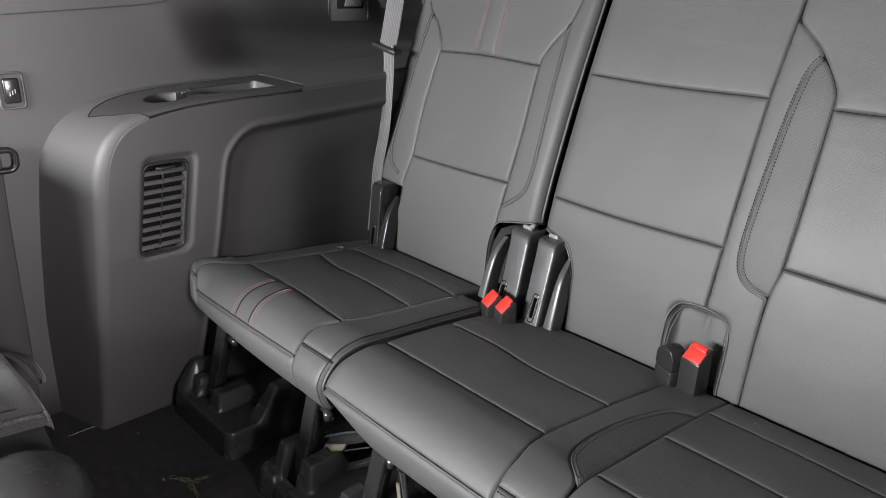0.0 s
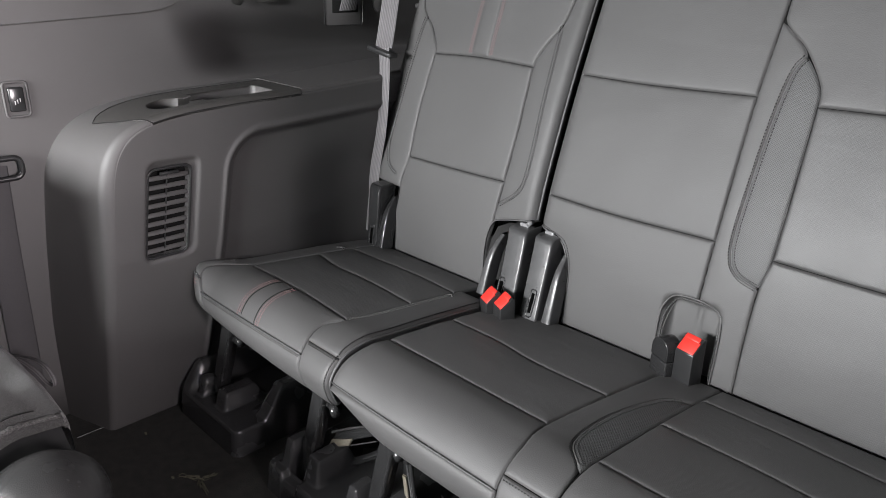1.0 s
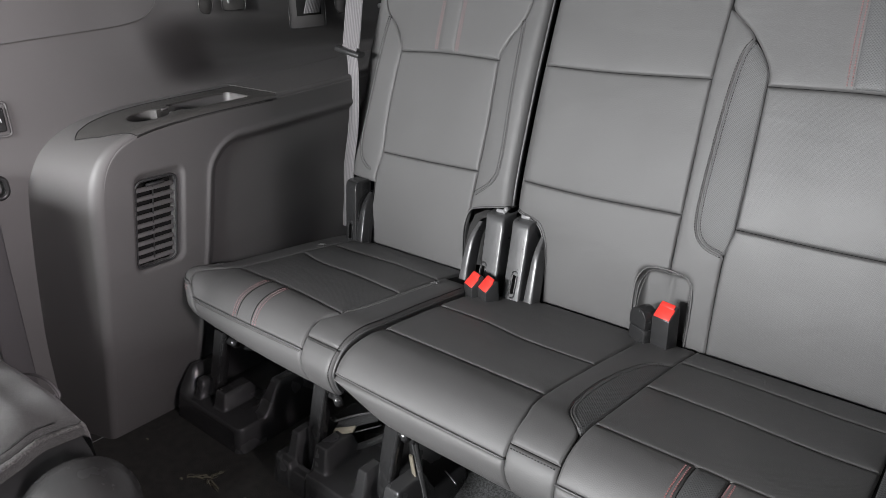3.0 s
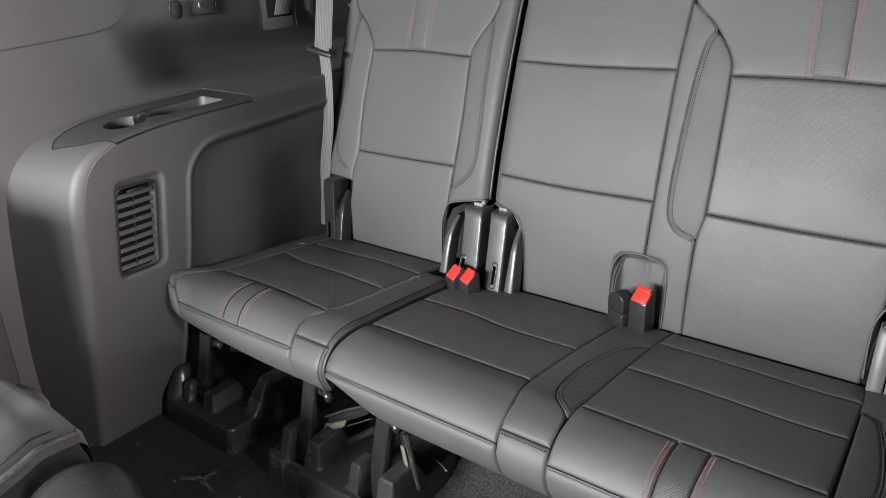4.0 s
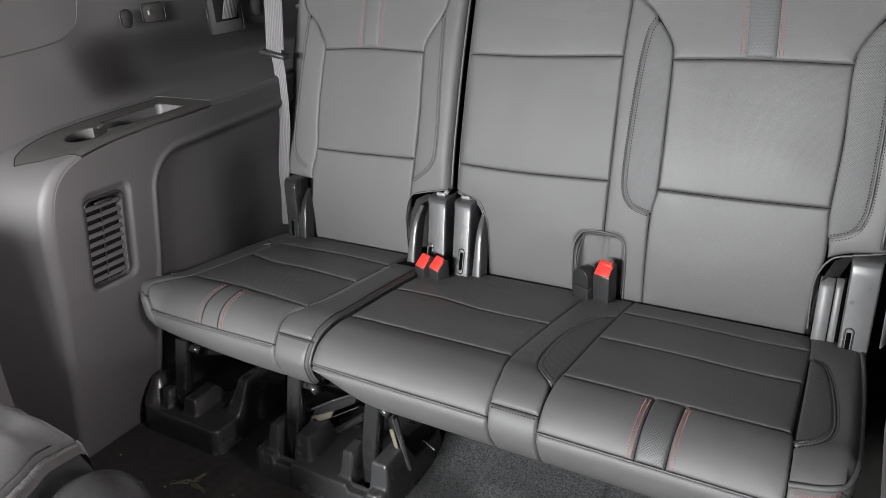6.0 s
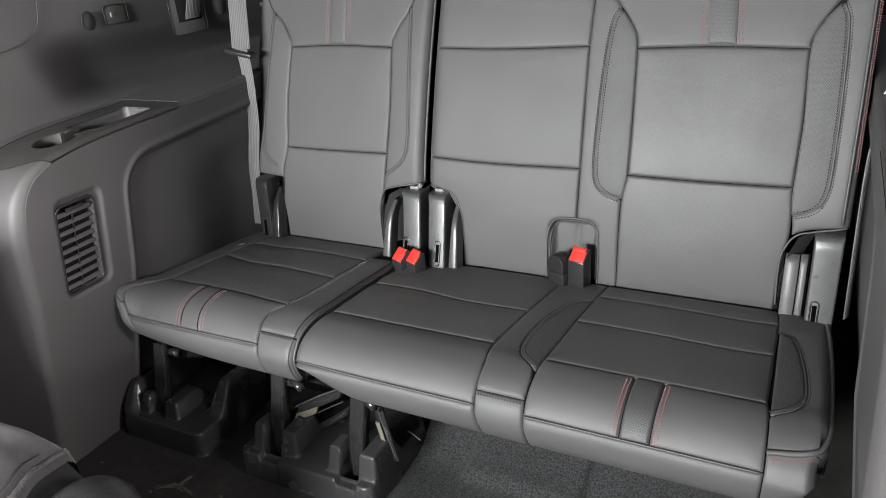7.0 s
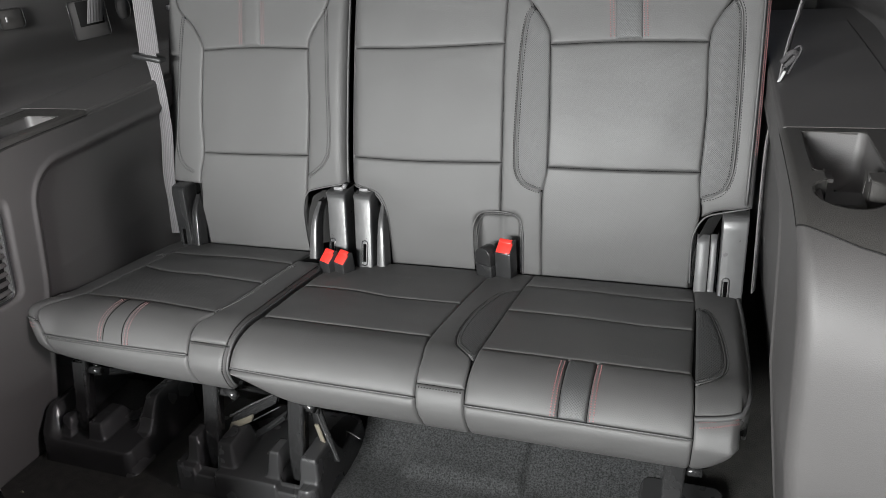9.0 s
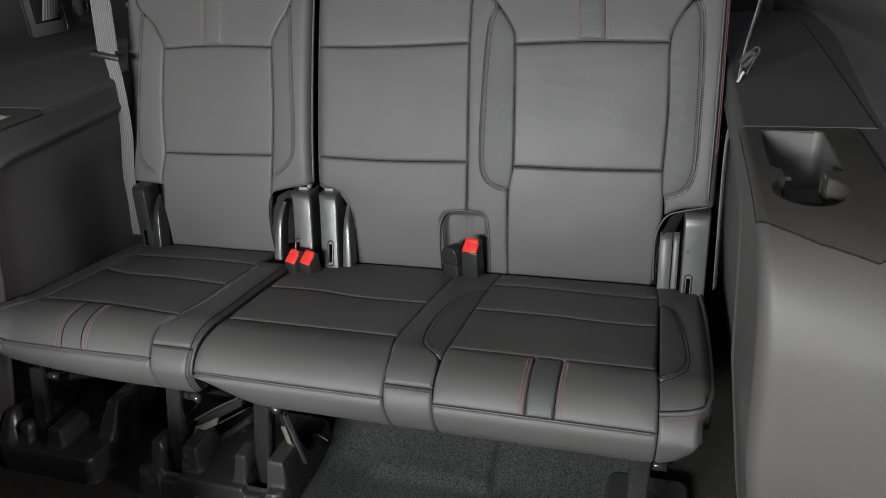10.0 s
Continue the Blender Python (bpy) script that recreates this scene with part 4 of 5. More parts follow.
BOX = [(0.60, 0.632), (0.25, 0.622), (0.0, 0.611), (-0.20, 0.601), (-0.34, 0.597), (-0.42, 0.593), (-0.48, 0.586), (-0.52, 0.576), (-0.55, 0.560), (-0.572, 0.534), (-0.586, 0.495), (-0.594, 0.435), (-0.603, 0.30), (-0.612, 0.15), (-0.620, -0.01)]
_xl = resample(smooth_line(BOX, 10), 500)
_xs = np.r_[0, np.cumsum(np.linalg.norm(np.diff(_xl, axis=0), axis=1))]
_xt = np.gradient(_xl, axis=0)
_xt /= np.linalg.norm(_xt, axis=1)[:, None]
_xn = np.stack([_xt[:, 1], -_xt[:, 0]], -1)


def box_in(z):
    """How far the armrest box stands into the car at a height."""
    return np.interp(z, [0.0, 0.16, 0.34, 0.60], [-0.500, -0.472, -0.450, -0.441])


def box_s(y):
    return float(np.interp(-y, -_xl[:, 0], _xs))


def box_r(v):
    """Radius of the rolled inner edge, wide at the shoulder and tight towards the floor."""
    return 0.0075 + 0.010 * np.abs(np.interp(v, _xs, _xn[:, 0])) * np.clip((np.interp(v, _xs, _xl[:, 1]) + 0.05) / 0.5, 0, 1)


def box_surface(u, v, off=0.0):
    v = np.asarray(v, float)
    y, z = np.interp(v, _xs, _xl[:, 0]), np.interp(v, _xs, _xl[:, 1])
    ny, nz = np.interp(v, _xs, _xn[:, 0]), np.interp(v, _xs, _xn[:, 1])
    edge = box_in(z)
    r = box_r(v)
    x, drop = rolled(np.asarray(u) + edge, -9.0, edge, r)
    h = off - drop + np.interp(z, [0.0, 0.2, 0.48, 0.56], [0.33, 0.31, 0.20, 0.10]) * np.abs(ny) ** 2 * np.clip(-np.asarray(u), 0, 1)
    return np.stack([x, y + ny * h, z + nz * h], -1)


def in_holes(x, y, holes):
    (cx, cy, cr), (x0, x1, y0, y1) = holes
    return math.hypot(x - cx, y - cy) < cr or (x0 < x < x1 and y0 < y < y1) or (abs(x - cx) < 0.021 and cy < y < y1)


def pierced(name, U, V, off, holes, side, material, parent, label="", thick=0.004, rim=True):
    """A sheet on the armrest box with the cup hole and the tray cut out of it."""
    (cx, cy, cr), _ = holes
    for _ in range(2):  # draw the sheet's points near the cup hole onto its rim
        pts = box_surface(U, V, off)
        dx, dy = pts[..., 0] - cx, pts[..., 1] - cy
        d = np.hypot(dx, dy) + 1e-9
        near = (np.abs(d - cr) < 0.0013) & (pts[..., 2] > 0.56)
        k = np.where(near, (cr - d) / d, 0.0)
        U, V = U + dx * k, V - dy * k
    pts = box_surface(U, V, off)
    low = box_surface(U, V, off - thick)
    nv, nu, _ = pts.shape
    verts = np.vstack([flip(pts, side).reshape(-1, 3), flip(low, side).reshape(-1, 3)])
    k, faces, gone = nv * nu, [], set()
    for j in range(nv - 1):
        for i in range(nu - 1):
            c = (pts[j, i] + pts[j + 1, i + 1]) / 2
            if in_holes(c[0], c[1], holes) and c[2] > 0.56:
                gone.add((j, i))
    for j in range(nv - 1):
        for i in range(nu - 1):
            if (j, i) in gone:
                continue
            a, b, c, d = j * nu + i, j * nu + i + 1, (j + 1) * nu + i + 1, (j + 1) * nu + i
            faces += [(a, b, c, d), (a + k, d + k, c + k, b + k)]
            for (p, q), nb in (((a, b), (j - 1, i)), ((b, c), (j, i + 1)), ((c, d), (j + 1, i)), ((d, a), (j, i - 1))):
                if nb in gone or rim and not (0 <= nb[0] < nv - 1 and 0 <= nb[1] < nu - 1):
                    faces.append((q, p, p + k, q + k))
    if side > 0:
        faces = [tuple(reversed(f)) for f in faces]
    return part(name, mesh(name, verts, faces, material), parent, label)


def armrest_box(side):
    name = "trim_left" if side < 0 else "trim_right"
    box = thing(name, "grey moulded armrest box over the wheel arch with a cup holder lid", "trim panel", kind="structure", at=(-0.56 if side < 0 else 0.856, -0.2, 0.0))
    holes = ((-0.498, -0.440, 0.037), (-0.540, -0.464, -0.388, -0.248))
    # top and front in one sheet, rolled over the inner edge
    vs = np.r_[np.linspace(0, box_s(-0.22), 40), np.linspace(box_s(-0.22) + 0.003, box_s(-0.52), 100), np.linspace(box_s(-0.52) + 0.003, _xs[-1], 90)]
    r = box_r(vs)
    cols = [-0.22 + (0.22 - 0.042) * t + 0 * r for t in np.linspace(0, 1, 56)] + [-r + 0.5 * math.pi * r * t for t in np.linspace(0, 1, 12)]
    U = np.stack(cols, -1)
    V = np.repeat(vs[:, None], U.shape[1], 1)
    (cx, cy, cr), (x0, x1, y0, y1) = holes
    wider = ((cx, cy, cr + 0.006), (x0 - 0.005, x1 + 0.005, y0 - 0.005, y1 + 0.005))
    pierced("box_shell", U, V, 0.0, wider, side, TRIM, box, rim=False)
    # inner face, from the rolled edge to the floor, with the pressed arch and, on the far side, the vent's hollow
    vk = np.r_[np.linspace(0, box_s(-0.30), 110), np.linspace(box_s(-0.30), box_s(-0.54), 120)[1:], np.linspace(box_s(-0.54), _xs[-1], 120)[1:]]
    ny, nz = np.interp(vk, _xs, _xn[:, 0]), np.interp(vk, _xs, _xn[:, 1])
    rk = box_r(vk)
    ky, kz = np.interp(vk, _xs, _xl[:, 0]) - ny * rk, np.interp(vk, _xs, _xl[:, 1]) - nz * rk
    ex = box_in(np.interp(vk, _xs, _xl[:, 1]))
    fr = np.linspace(0, 1, 150)[:, None]
    Yc, Zc = ky[None] + 0 * fr, np.maximum(kz, 0.0)[None] * fr
    qy, qz = (-0.389 + 0.16 * (Zc - 0.325) + 0.06) - Yc, Zc - (0.535 + 0.05 * (Yc + 0.30) - 0.06)
    sd = np.hypot(np.maximum(qy, 0), np.maximum(qz, 0)) + np.minimum(np.maximum(qy, qz), 0) - 0.06
    dent = 0.009 * sm(-sd / 0.014) + (0.020 if side < 0 else 0.0) * sm((Yc + 0.24) / 0.18) * sm(-(sd + 0.02) / 0.12)
    dent = dent - 0.003 * np.exp(-((sd - 0.004) / 0.005) ** 2)
    if side < 0:
        def rr(cy, cz, hy, hz, r):
            ay, az = np.abs(Yc - cy - 0.13 * (Zc - cz)) - hy + r, np.abs(Zc - cz) - hz + r
            return np.hypot(np.maximum(ay, 0), np.maximum(az, 0)) + np.minimum(np.maximum(ay, az), 0) - r

        dent = dent + 0.006 * sm(-rr(-0.478, 0.418, 0.051, 0.092, 0.02) / 0.012)
        dent = dent + 0.020 * sm(-rr(-0.484, 0.415, 0.040, 0.080, 0.014) / 0.004)
    X = box_in(Zc) + (ex - box_in(kz))[None] * fr**4 - dent
    face = flip(np.stack([X, Yc, Zc], -1), side)
    back = face.copy()
    back[..., 0] += 0.03 * side
    part("inner_face", grid_mesh("inner_face", face, TRIM, None, back - face), box)
    # lid
    a, b = np.linspace(0, 1, 110), np.linspace(0, 1, 240)
    A, Bm = np.meshgrid(a, b)
    ahead = np.interp(np.linspace(0, 1, 40), [0, 0.05, 0.12, 0.25, 0.6, 0.9, 1.0], [-0.470, -0.512, -0.538, -0.552, -0.535, -0.512, -0.499])
    front = np.interp(A, np.linspace(0, 1, 40), [box_s(y) for y in ahead])
    end = box_s(-0.205 if side < 0 else -0.234)
    V = end + (front - end) * Bm
    U = -0.140 + (0.140 + 0.0062) * A
    lid = pierced("lid", U, V, 0.0010, holes, side, TRIMLID, box, "moulded lid with a cup hole and a tray", 0.003)
    line = np.vstack([np.stack([U[:, 0], V[:, 0]], -1)[8:], np.stack([U[-1], V[-1]], -1), np.stack([U[:, -1], V[:, -1]], -1)[::-1]])
    part("lid_joint", tube("lid_joint", flip([box_surface(u, v, 0.0012) for u, v in line], side), 0.0008, THREAD, 6), lid, "dark joint round the lid")
    V = box_s(0.45) + (end - 0.003 - box_s(0.45)) * Bm
    pierced("ledge", -0.165 + (0.165 - 0.003) * A, V, 0.0010, ((9, 9, 0), (9, 9, 9, 9)), side, TRIM, box, "", 0.003)
    (cx, cy, cr), (x0, x1, y0, y1) = holes
    z = float(np.interp(-cy, -_xl[:, 0], _xl[:, 1])) + 0.002
    level = lambda y: float(np.interp(-y, -_xl[:, 0], _xl[:, 1]))
    gap = math.asin(0.021 / cr)
    turn = np.linspace(math.pi / 2 + gap, 2.5 * math.pi - gap, 41)
    ring = [(cx + cr * math.cos(t), cy + cr * math.sin(t), level(cy + cr * math.sin(t)) - 0.0002) for t in turn]
    part("cup_rim", tube("cup_rim", flip(ring, side), 0.0011, TRIMLID, 8), lid)
    rings = [[(cx + cr * k * math.cos(t), cy + cr * k * math.sin(t), level(cy + cr * math.sin(t)) + dz) for t in turn] for dz, k in ((-0.0002, 1.0), (-0.01, 0.99), (-0.085, 0.92))]
    part("cup_well", grid_mesh("cup_well", flip(rings, side), TRIMLID), lid, "dark cup well")
    rings = [[(cx + cr * k * math.cos(t), cy + cr * k * math.sin(t), z - 0.084) for t in np.linspace(0, 2 * math.pi, 33)] for k in (1.0, 0.02)]
    part("cup_floor", grid_mesh("cup_floor", flip(rings, side), TRIMLID), lid)
    # the channel between cup and tray
    ya, yb, zf = cy + 0.70 * cr, y0 + 0.012, z - 0.026
    rows = [[(cx + dx, y, zz) for dx, zz in ((-0.021, level(y)), (-0.021, zf), (0.021, zf), (0.021, level(y)))] for y in (ya, yb)]
    me = grid_mesh("channel", flip(rows, side), TRIMLID)
    me.polygons.foreach_set("use_smooth", [False] * len(me.polygons))
    part("channel", me, lid, "dark channel between cup and tray")
    part("channel_riser", box_bm(0.042, 0.003, 0.062, 0.0005, 1, at=tuple(flip((cx, ya + 0.0015, zf - 0.062), side))), lid, "", TRIMLID)
    out = [(x + (x0 + x1) / 2, y + (y0 + y1) / 2) for x, y in rounded_rect(x1 - x0, y1 - y0, 0.012)]
    mx, my = (x0 + x1) / 2, (y0 + y1) / 2
    ahead = [i for i, (x, y) in enumerate(out) if y < y0 + 0.001]
    ring = out[ahead[-1]:] + out[:ahead[0] + 1]
    if ring[0][0] < ring[-1][0]:
        ring = ring[::-1]
    ring = [(cx + 0.021, y0)] + ring + [(cx - 0.021, y0)] if ring[0][0] > cx else ring
    part("tray_rim", tube("tray_rim", flip([(x, y, level(y) + 0.0004) for x, y in ring], side), 0.0008, TRIMLID, 8), lid)
    rings = [[(mx + (x - mx) * k, my + (y - my) * k, level(y) + dz) for x, y in ring] for dz, k in ((0.0004, 1.0), (-0.045, 0.92), (-0.052, 0.84), (-0.052, 0.02))]
    # Paler plastic than the lid's: light on the well's far wall, put into colour.
    part("tray_well", grid_mesh("tray_well", flip(rings, side), TRIM), lid)
    if side < 0:
        outline = rounded_rect(0.078, 0.158, 0.013)
        cy, cz = -0.484, 0.415
        vx = lambda z: float(box_in(z)) - 0.0055
        vy = lambda z: cy + 0.13 * (z - cz)
        part("vent_rim", tube("vent_rim", [(vx(cz + z) + 0.001, vy(cz + z) + y, cz + z) for y, z in outline], 0.0026, BLACK, 8, True), box, "black vent rim")
        part("vent_backing", box_bm(0.004, 0.112, 0.170, 0.001, at=(vx(cz) - 0.0165, cy, cz - 0.085)), box, "black vent backing", CORE)
        for k in range(9):
            bm = box_bm(0.0030, 0.077, 0.0082, 0.0009)
            zz = 0.3425 + k * 0.0162
            bmesh.ops.transform(bm, matrix=pose(vx(zz) - 0.0065, vy(zz), zz, 0, -24, 0), verts=bm.verts[:])
            part("slat", bm, box, "" if k else "grey vent slat", TRIM)
        part("vent_rib", tube("vent_rib", [(vx(z) - 0.008, vy(z) - 0.001, z) for z in np.linspace(0.340, 0.486, 8)], 0.0016, BLACK, 6), box, "thin black upright rib behind the slats")
        part("vent_tab", box_bm(0.006, 0.034, 0.006, 0.002, 2, at=(vx(0.484) - 0.001, vy(0.484), 0.481)), box, "", BLACK)
    return settle(box)


trim_l, trim_r = armrest_box(-1), armrest_box(1)


# ---- carpeted rise under the bench ----
def carpet_rise():
    ys = np.linspace(-0.52, 0.3, 90)
    xs = np.linspace(0.10, 0.645, 90)
    X, Y = np.meshgrid(xs, ys)
    Z = 0.004 + 0.05 * sm((Y + 0.36) / 0.16) + 0.09 * sm((Y + 0.16) / 0.2)
    Z = Z + 0.013 * sm((X - 0.20) / 0.014) * sm((0.42 - X) / 0.014) * sm((Y + 0.37) / 0.018)
    Z = Z + 0.0018 * np.sin(X * 310 + 3 * np.sin(Y * 190)) * np.sin(Y * 270) + 0.003 * np.sin(X * 23 + 1) * np.sin(Y * 31)
    pts = np.stack([X, Y, Z], -1)
    low = pts.copy()
    low[..., 2] = 0.0
    ob = part("carpet", grid_mesh("carpet", pts, TUFT, None, low - pts))
    return tagged(ob, "charcoal tufted carpet rising under the bench", "carpet", kind="structure")


carpet_rise()


# ---- legs and floor covers ----
def bracket_cover(x0, x1, legs, label, wing=False, tall=1.0):
    """A moulded cover on the floor, with a fin and a hump beside each of the seat's feet."""
    cover = thing("floor_bracket_cover", label, "bracket cover", "floor bracket covers", at=((x0 + x1) / 2, -0.4, 0.0))
    X, Y = np.meshgrid(np.linspace(x0, x1, int((x1 - x0) / 0.0018)), np.linspace(-0.497, -0.285, 120))

    def bump(xa, xb, ya, yb, ex, ey):
        return sm((X - xa) / ex) * sm((xb - X) / ex) * sm((Y - ya) / ey) * sm((yb - Y) / ey)

    Z = 0.050 + 0.07 * np.clip(Y + 0.44, 0, 1) * 0.3
    rise = 0.032 if wing else 0.043
    for lx in legs:
        Z = np.maximum(Z, 0.050 + (rise + 0.004) * sm((X - lx + 0.048) / 0.012) * sm((lx - 0.016 - X) / 0.004) * sm((Y + 0.478) / 0.016) * sm((-0.40 - Y) / 0.03))
        Z = np.maximum(Z, 0.050 + rise * sm((X - lx - 0.015) / 0.006) * sm((lx + 0.057 - X) / 0.010) * sm((Y + 0.474) / 0.014) * sm((-0.375 - Y) / 0.03))
    for lx in legs:
        Z = Z - 0.034 * bump(lx - 0.020, lx + 0.020, -0.474, -0.405, 0.004, 0.005)
        Z = Z - 0.012 * bump(lx - 0.019, lx + 0.025, -0.60, -0.472, 0.003, 0.004)
    if wing:
        Z = np.maximum(Z, 0.050 + 0.050 * sm((x0 + 0.050 - X) / 0.03) * sm((Y + 0.497) / 0.05))
        Z = np.maximum(Z, 0.050 + 0.056 * sm((X - x1 + 0.058) / 0.03) * sm((Y + 0.435) / 0.05))
    qx, qy = np.abs(X - (x0 + x1) / 2) - (x1 - x0) / 2 + 0.02, np.abs(Y + 0.391) - 0.106 + 0.02
    edge = 0.02 - np.hypot(np.maximum(qx, 0), np.maximum(qy, 0)) - np.minimum(np.maximum(qx, qy), 0)
    Z = tall * Z * sm(edge / 0.008) ** 0.5 - 0.001
    part("base", grid_mesh("base", np.stack([X, Y, Z], -1), COVER), cover, "black moulded shell")
    for lx in legs:
        part("foot_well", box_bm(0.034, 0.066, 0.004, 0.001, 1, at=(lx, -0.446, 0.0165)), cover, "", STEEL)
    return settle(cover)


bracket_cover(-0.486, -0.268, (-0.400,), "black moulded floor cover round one seat leg", True)
bracket_cover(-0.182, 0.108, (-0.113, 0.050), "long black moulded floor cover round two seat legs")
bracket_cover(0.600, 0.735, (0.655,), "low black moulded floor cover round one seat leg", tall=0.5)


def seat_leg(seat, x, zt=0.185, brace=True):
    """A pressed steel leg with its slanting brace, part of the seat."""
    pts = smooth_line([(x, -0.425, zt), (x - 0.002, -0.440, 0.12), (x, -0.452, 0.08), (x + 0.002, -0.456, 0.018)], 6)
    rows = []
    for k, (px, py, pz) in enumerate(pts):
        w = 0.0150 - 0.002 * k / len(pts)
        rows.append([(px + a * w, py + b, pz) for a, b in ((-1, 0.022), (-1, 0.004), (-0.9, 0.0008), (-0.7, 0), (0.7, 0), (0.9, 0.0008), (1, 0.004), (1, 0.022), (0.8, 0.022), (0.75, 0.006), (-0.75, 0.006), (-0.8, 0.022), (-1, 0.022))])
    leg = part("leg", grid_mesh("leg", np.array(rows), STEEL), seat, "glossy black pressed steel leg")
    if brace:
        part("brace", tube("brace", [(x + 0.012, -0.40, zt - 0.01), (x + 0.03, -0.33, 0.11), (x + 0.045, -0.27, 0.05)], 0.008, STEEL, 8), leg)
        part("bolt", tube("bolt", [(x + 0.01, -0.412, zt - 0.022), (x + 0.036, -0.412, zt - 0.022)], 0.008, STEEL, 12), leg)
    leg.matrix_parent_inverse = Matrix.Translation(-seat.location)


seat_leg(narrow, -0.403)
seat_leg(narrow, -0.113)
seat_leg(bench, 0.055, 0.18)
seat_leg(bench, 0.655, 0.18)


# ---- hinge covers at the foot of the backrests ----
def hinge_cover(seat, x, w, label, lever=0, top=0.388, yt=-0.036, yb=-0.080, lean=0.0, slot=0.0, skin=None, foot=0.262, plate=None):
    """A moulded plastic cover over a backrest hinge, with a slot near its foot."""
    prof = smooth_line([(yt + 0.035, top), (yt + 0.008, top), (yt - 0.001, top - 0.004), (yt - 0.006, top - 0.014)], 5).tolist()
    prof += [(yt - 0.006 + (yb - yt + 0.006) * t, top - 0.014 + (0.250 - top + 0.014) * t) for t in np.linspace(0.06, 1, 14)] + [(yb - 0.004, 0.225), (yb - 0.006, 0.19)]
    n = len(prof)
    cols = []
    for k, (y, z) in enumerate(prof):
        t = k / (n - 1)
        hw = w / 2 * (1 - 0.06 * t)
        row = []
        for s, d in ((-1, 0.045), (-1, 0.02), (-1, 0.0065), (-0.985, 0.003), (-0.94, 0.0009), (-0.87, 0.0), (-0.8, -0.0002), (0, -0.0008), (0.8, -0.0002), (0.87, 0.0), (0.94, 0.0009), (0.985, 0.003), (1, 0.0065), (1, 0.02), (1, 0.045)):
            row.append((x + lean * t + s * hw, y + d, z))
        cols.append(row)
    ob = part("hinge_cover", grid_mesh("hinge_cover", np.array(cols), skin or HINGE), seat, label)
    sx = x + lean * 0.8 + slot
    sy = lambda z: yb + (yt - 0.006 - yb) * (z - 0.25) / (top - 0.264) - 0.0004
    # No hole is cut: a black tube gives the slot's shade.
    part("slot", tube("slot", [(sx, sy(z) + 0.0012, z) for z in np.linspace(foot, foot + 0.034, 8)], 0.0038, VOID, 8), ob, "dark slot")
    part("slot_rim", tube("slot_rim", [(sx + a, sy(foot + 0.017 + c), foot + 0.017 + c) for a, c in rounded_rect(0.012, 0.048, 0.0055)], 0.0014, GLOSS, 6, True), ob)
    # The tabs' glossy lit look is put into their pale colour.
    if abs(x) < 0.1:
        part("tab", box_bm(w * 0.5, 0.008, 0.009, 0.002, 2, at=(x - 0.002 if x > 0 else x + 0.002, yt + 0.028, top - 0.003)), ob, "plastic tab with its glossy light put into a paler grey", TAB)
    if lever:
        side = x + lever * (w / 2 + (0.023 if lever > 0 and x > -0.2 else 0.026 if x > -0.2 else 0.016))
        p = smooth_line([(side - lever * 0.004, -0.015, 0.362), (side - lever * 0.001, -0.040, 0.335), (side + lever * 0.001, -0.056, 0.295), (side + lever * 0.002, -0.072, 0.238), (side + lever * 0.002, -0.080, 0.195)], 8)
        rows = []
        for k, q in enumerate(p):
            hw = 0.0040 + (0.0120 if abs(x) > 0.2 else 0.0080) * k / (len(p) - 1)
            rows.append([(q[0] + s * hw, q[1] + d, q[2]) for s, d in ((-1, 0.03), (-1, 0.004), (-0.9, 0.001), (-0.7, 0), (0.7, 0), (0.9, 0.001), (1, 0.004), (1, 0.03))])
        part("recliner_cover", grid_mesh("recliner_cover", np.array(rows), skin or HINGE), ob, "satin black recliner cover")
    if plate:
        # a ribbed recliner plate beside the cover
        a, b, zt = plate
        for k, (xa, xb) in enumerate(((a, a + 0.58 * (b - a)), (a + 0.62 * (b - a), a + 0.92 * (b - a)), (a + 0.94 * (b - a), b))):
            deep = (0.0, 0.003, 0.010)[k]
            prof = smooth_line([(-0.004 + deep, zt), (-0.018 + deep, zt - 0.004), (-0.026 + deep, zt - 0.016), (-0.040 + deep, zt - 0.06), (-0.050 + deep, 0.215)], 5)
            rows = [[(xx, y + d, z) for xx, d in ((xa, 0.02), (xa, 0.002), (xa + 0.0012, 0.0), (xb - 0.0012, 0.0), (xb, 0.002), (xb, 0.02))] for y, z in prof]
            part("recliner_plate", grid_mesh("recliner_plate", np.array(rows), PLATE if k < 2 else BLACK), ob, "" if k else "ribbed grey recliner plate")
    ob.matrix_parent_inverse = Matrix.Translation(-seat.location)
    return ob


hinge_cover(narrow, -0.419, 0.034, "glossy black hinge cover", lever=1, top=0.388, yt=-0.045, yb=-0.066, lean=0.012, skin=GLOSS)
hinge_cover(narrow, -0.041, 0.042, "satin black hinge cover with a slot", lever=-1, lean=0.020, slot=-0.013)
hinge_cover(bench, 0.020, 0.039, "satin black hinge cover with a slot", lever=1, lean=0.014, slot=0.003)
hinge_cover(bench, 0.722, 0.044, "satin black hinge cover with a slot", top=0.384, yt=-0.030, yb=-0.062, slot=-0.008, foot=0.240, plate=(0.662, 0.699, 0.338))
pin = part("hinge_pin", tube("hinge_pin", [(-0.016, -0.030, 0.402), (-0.016, -0.018, 0.404)], 0.0045, TAB, 10), bench, "pale hinge pin between the seats")
pin.matrix_parent_inverse = Matrix.Translation(-bench.location)


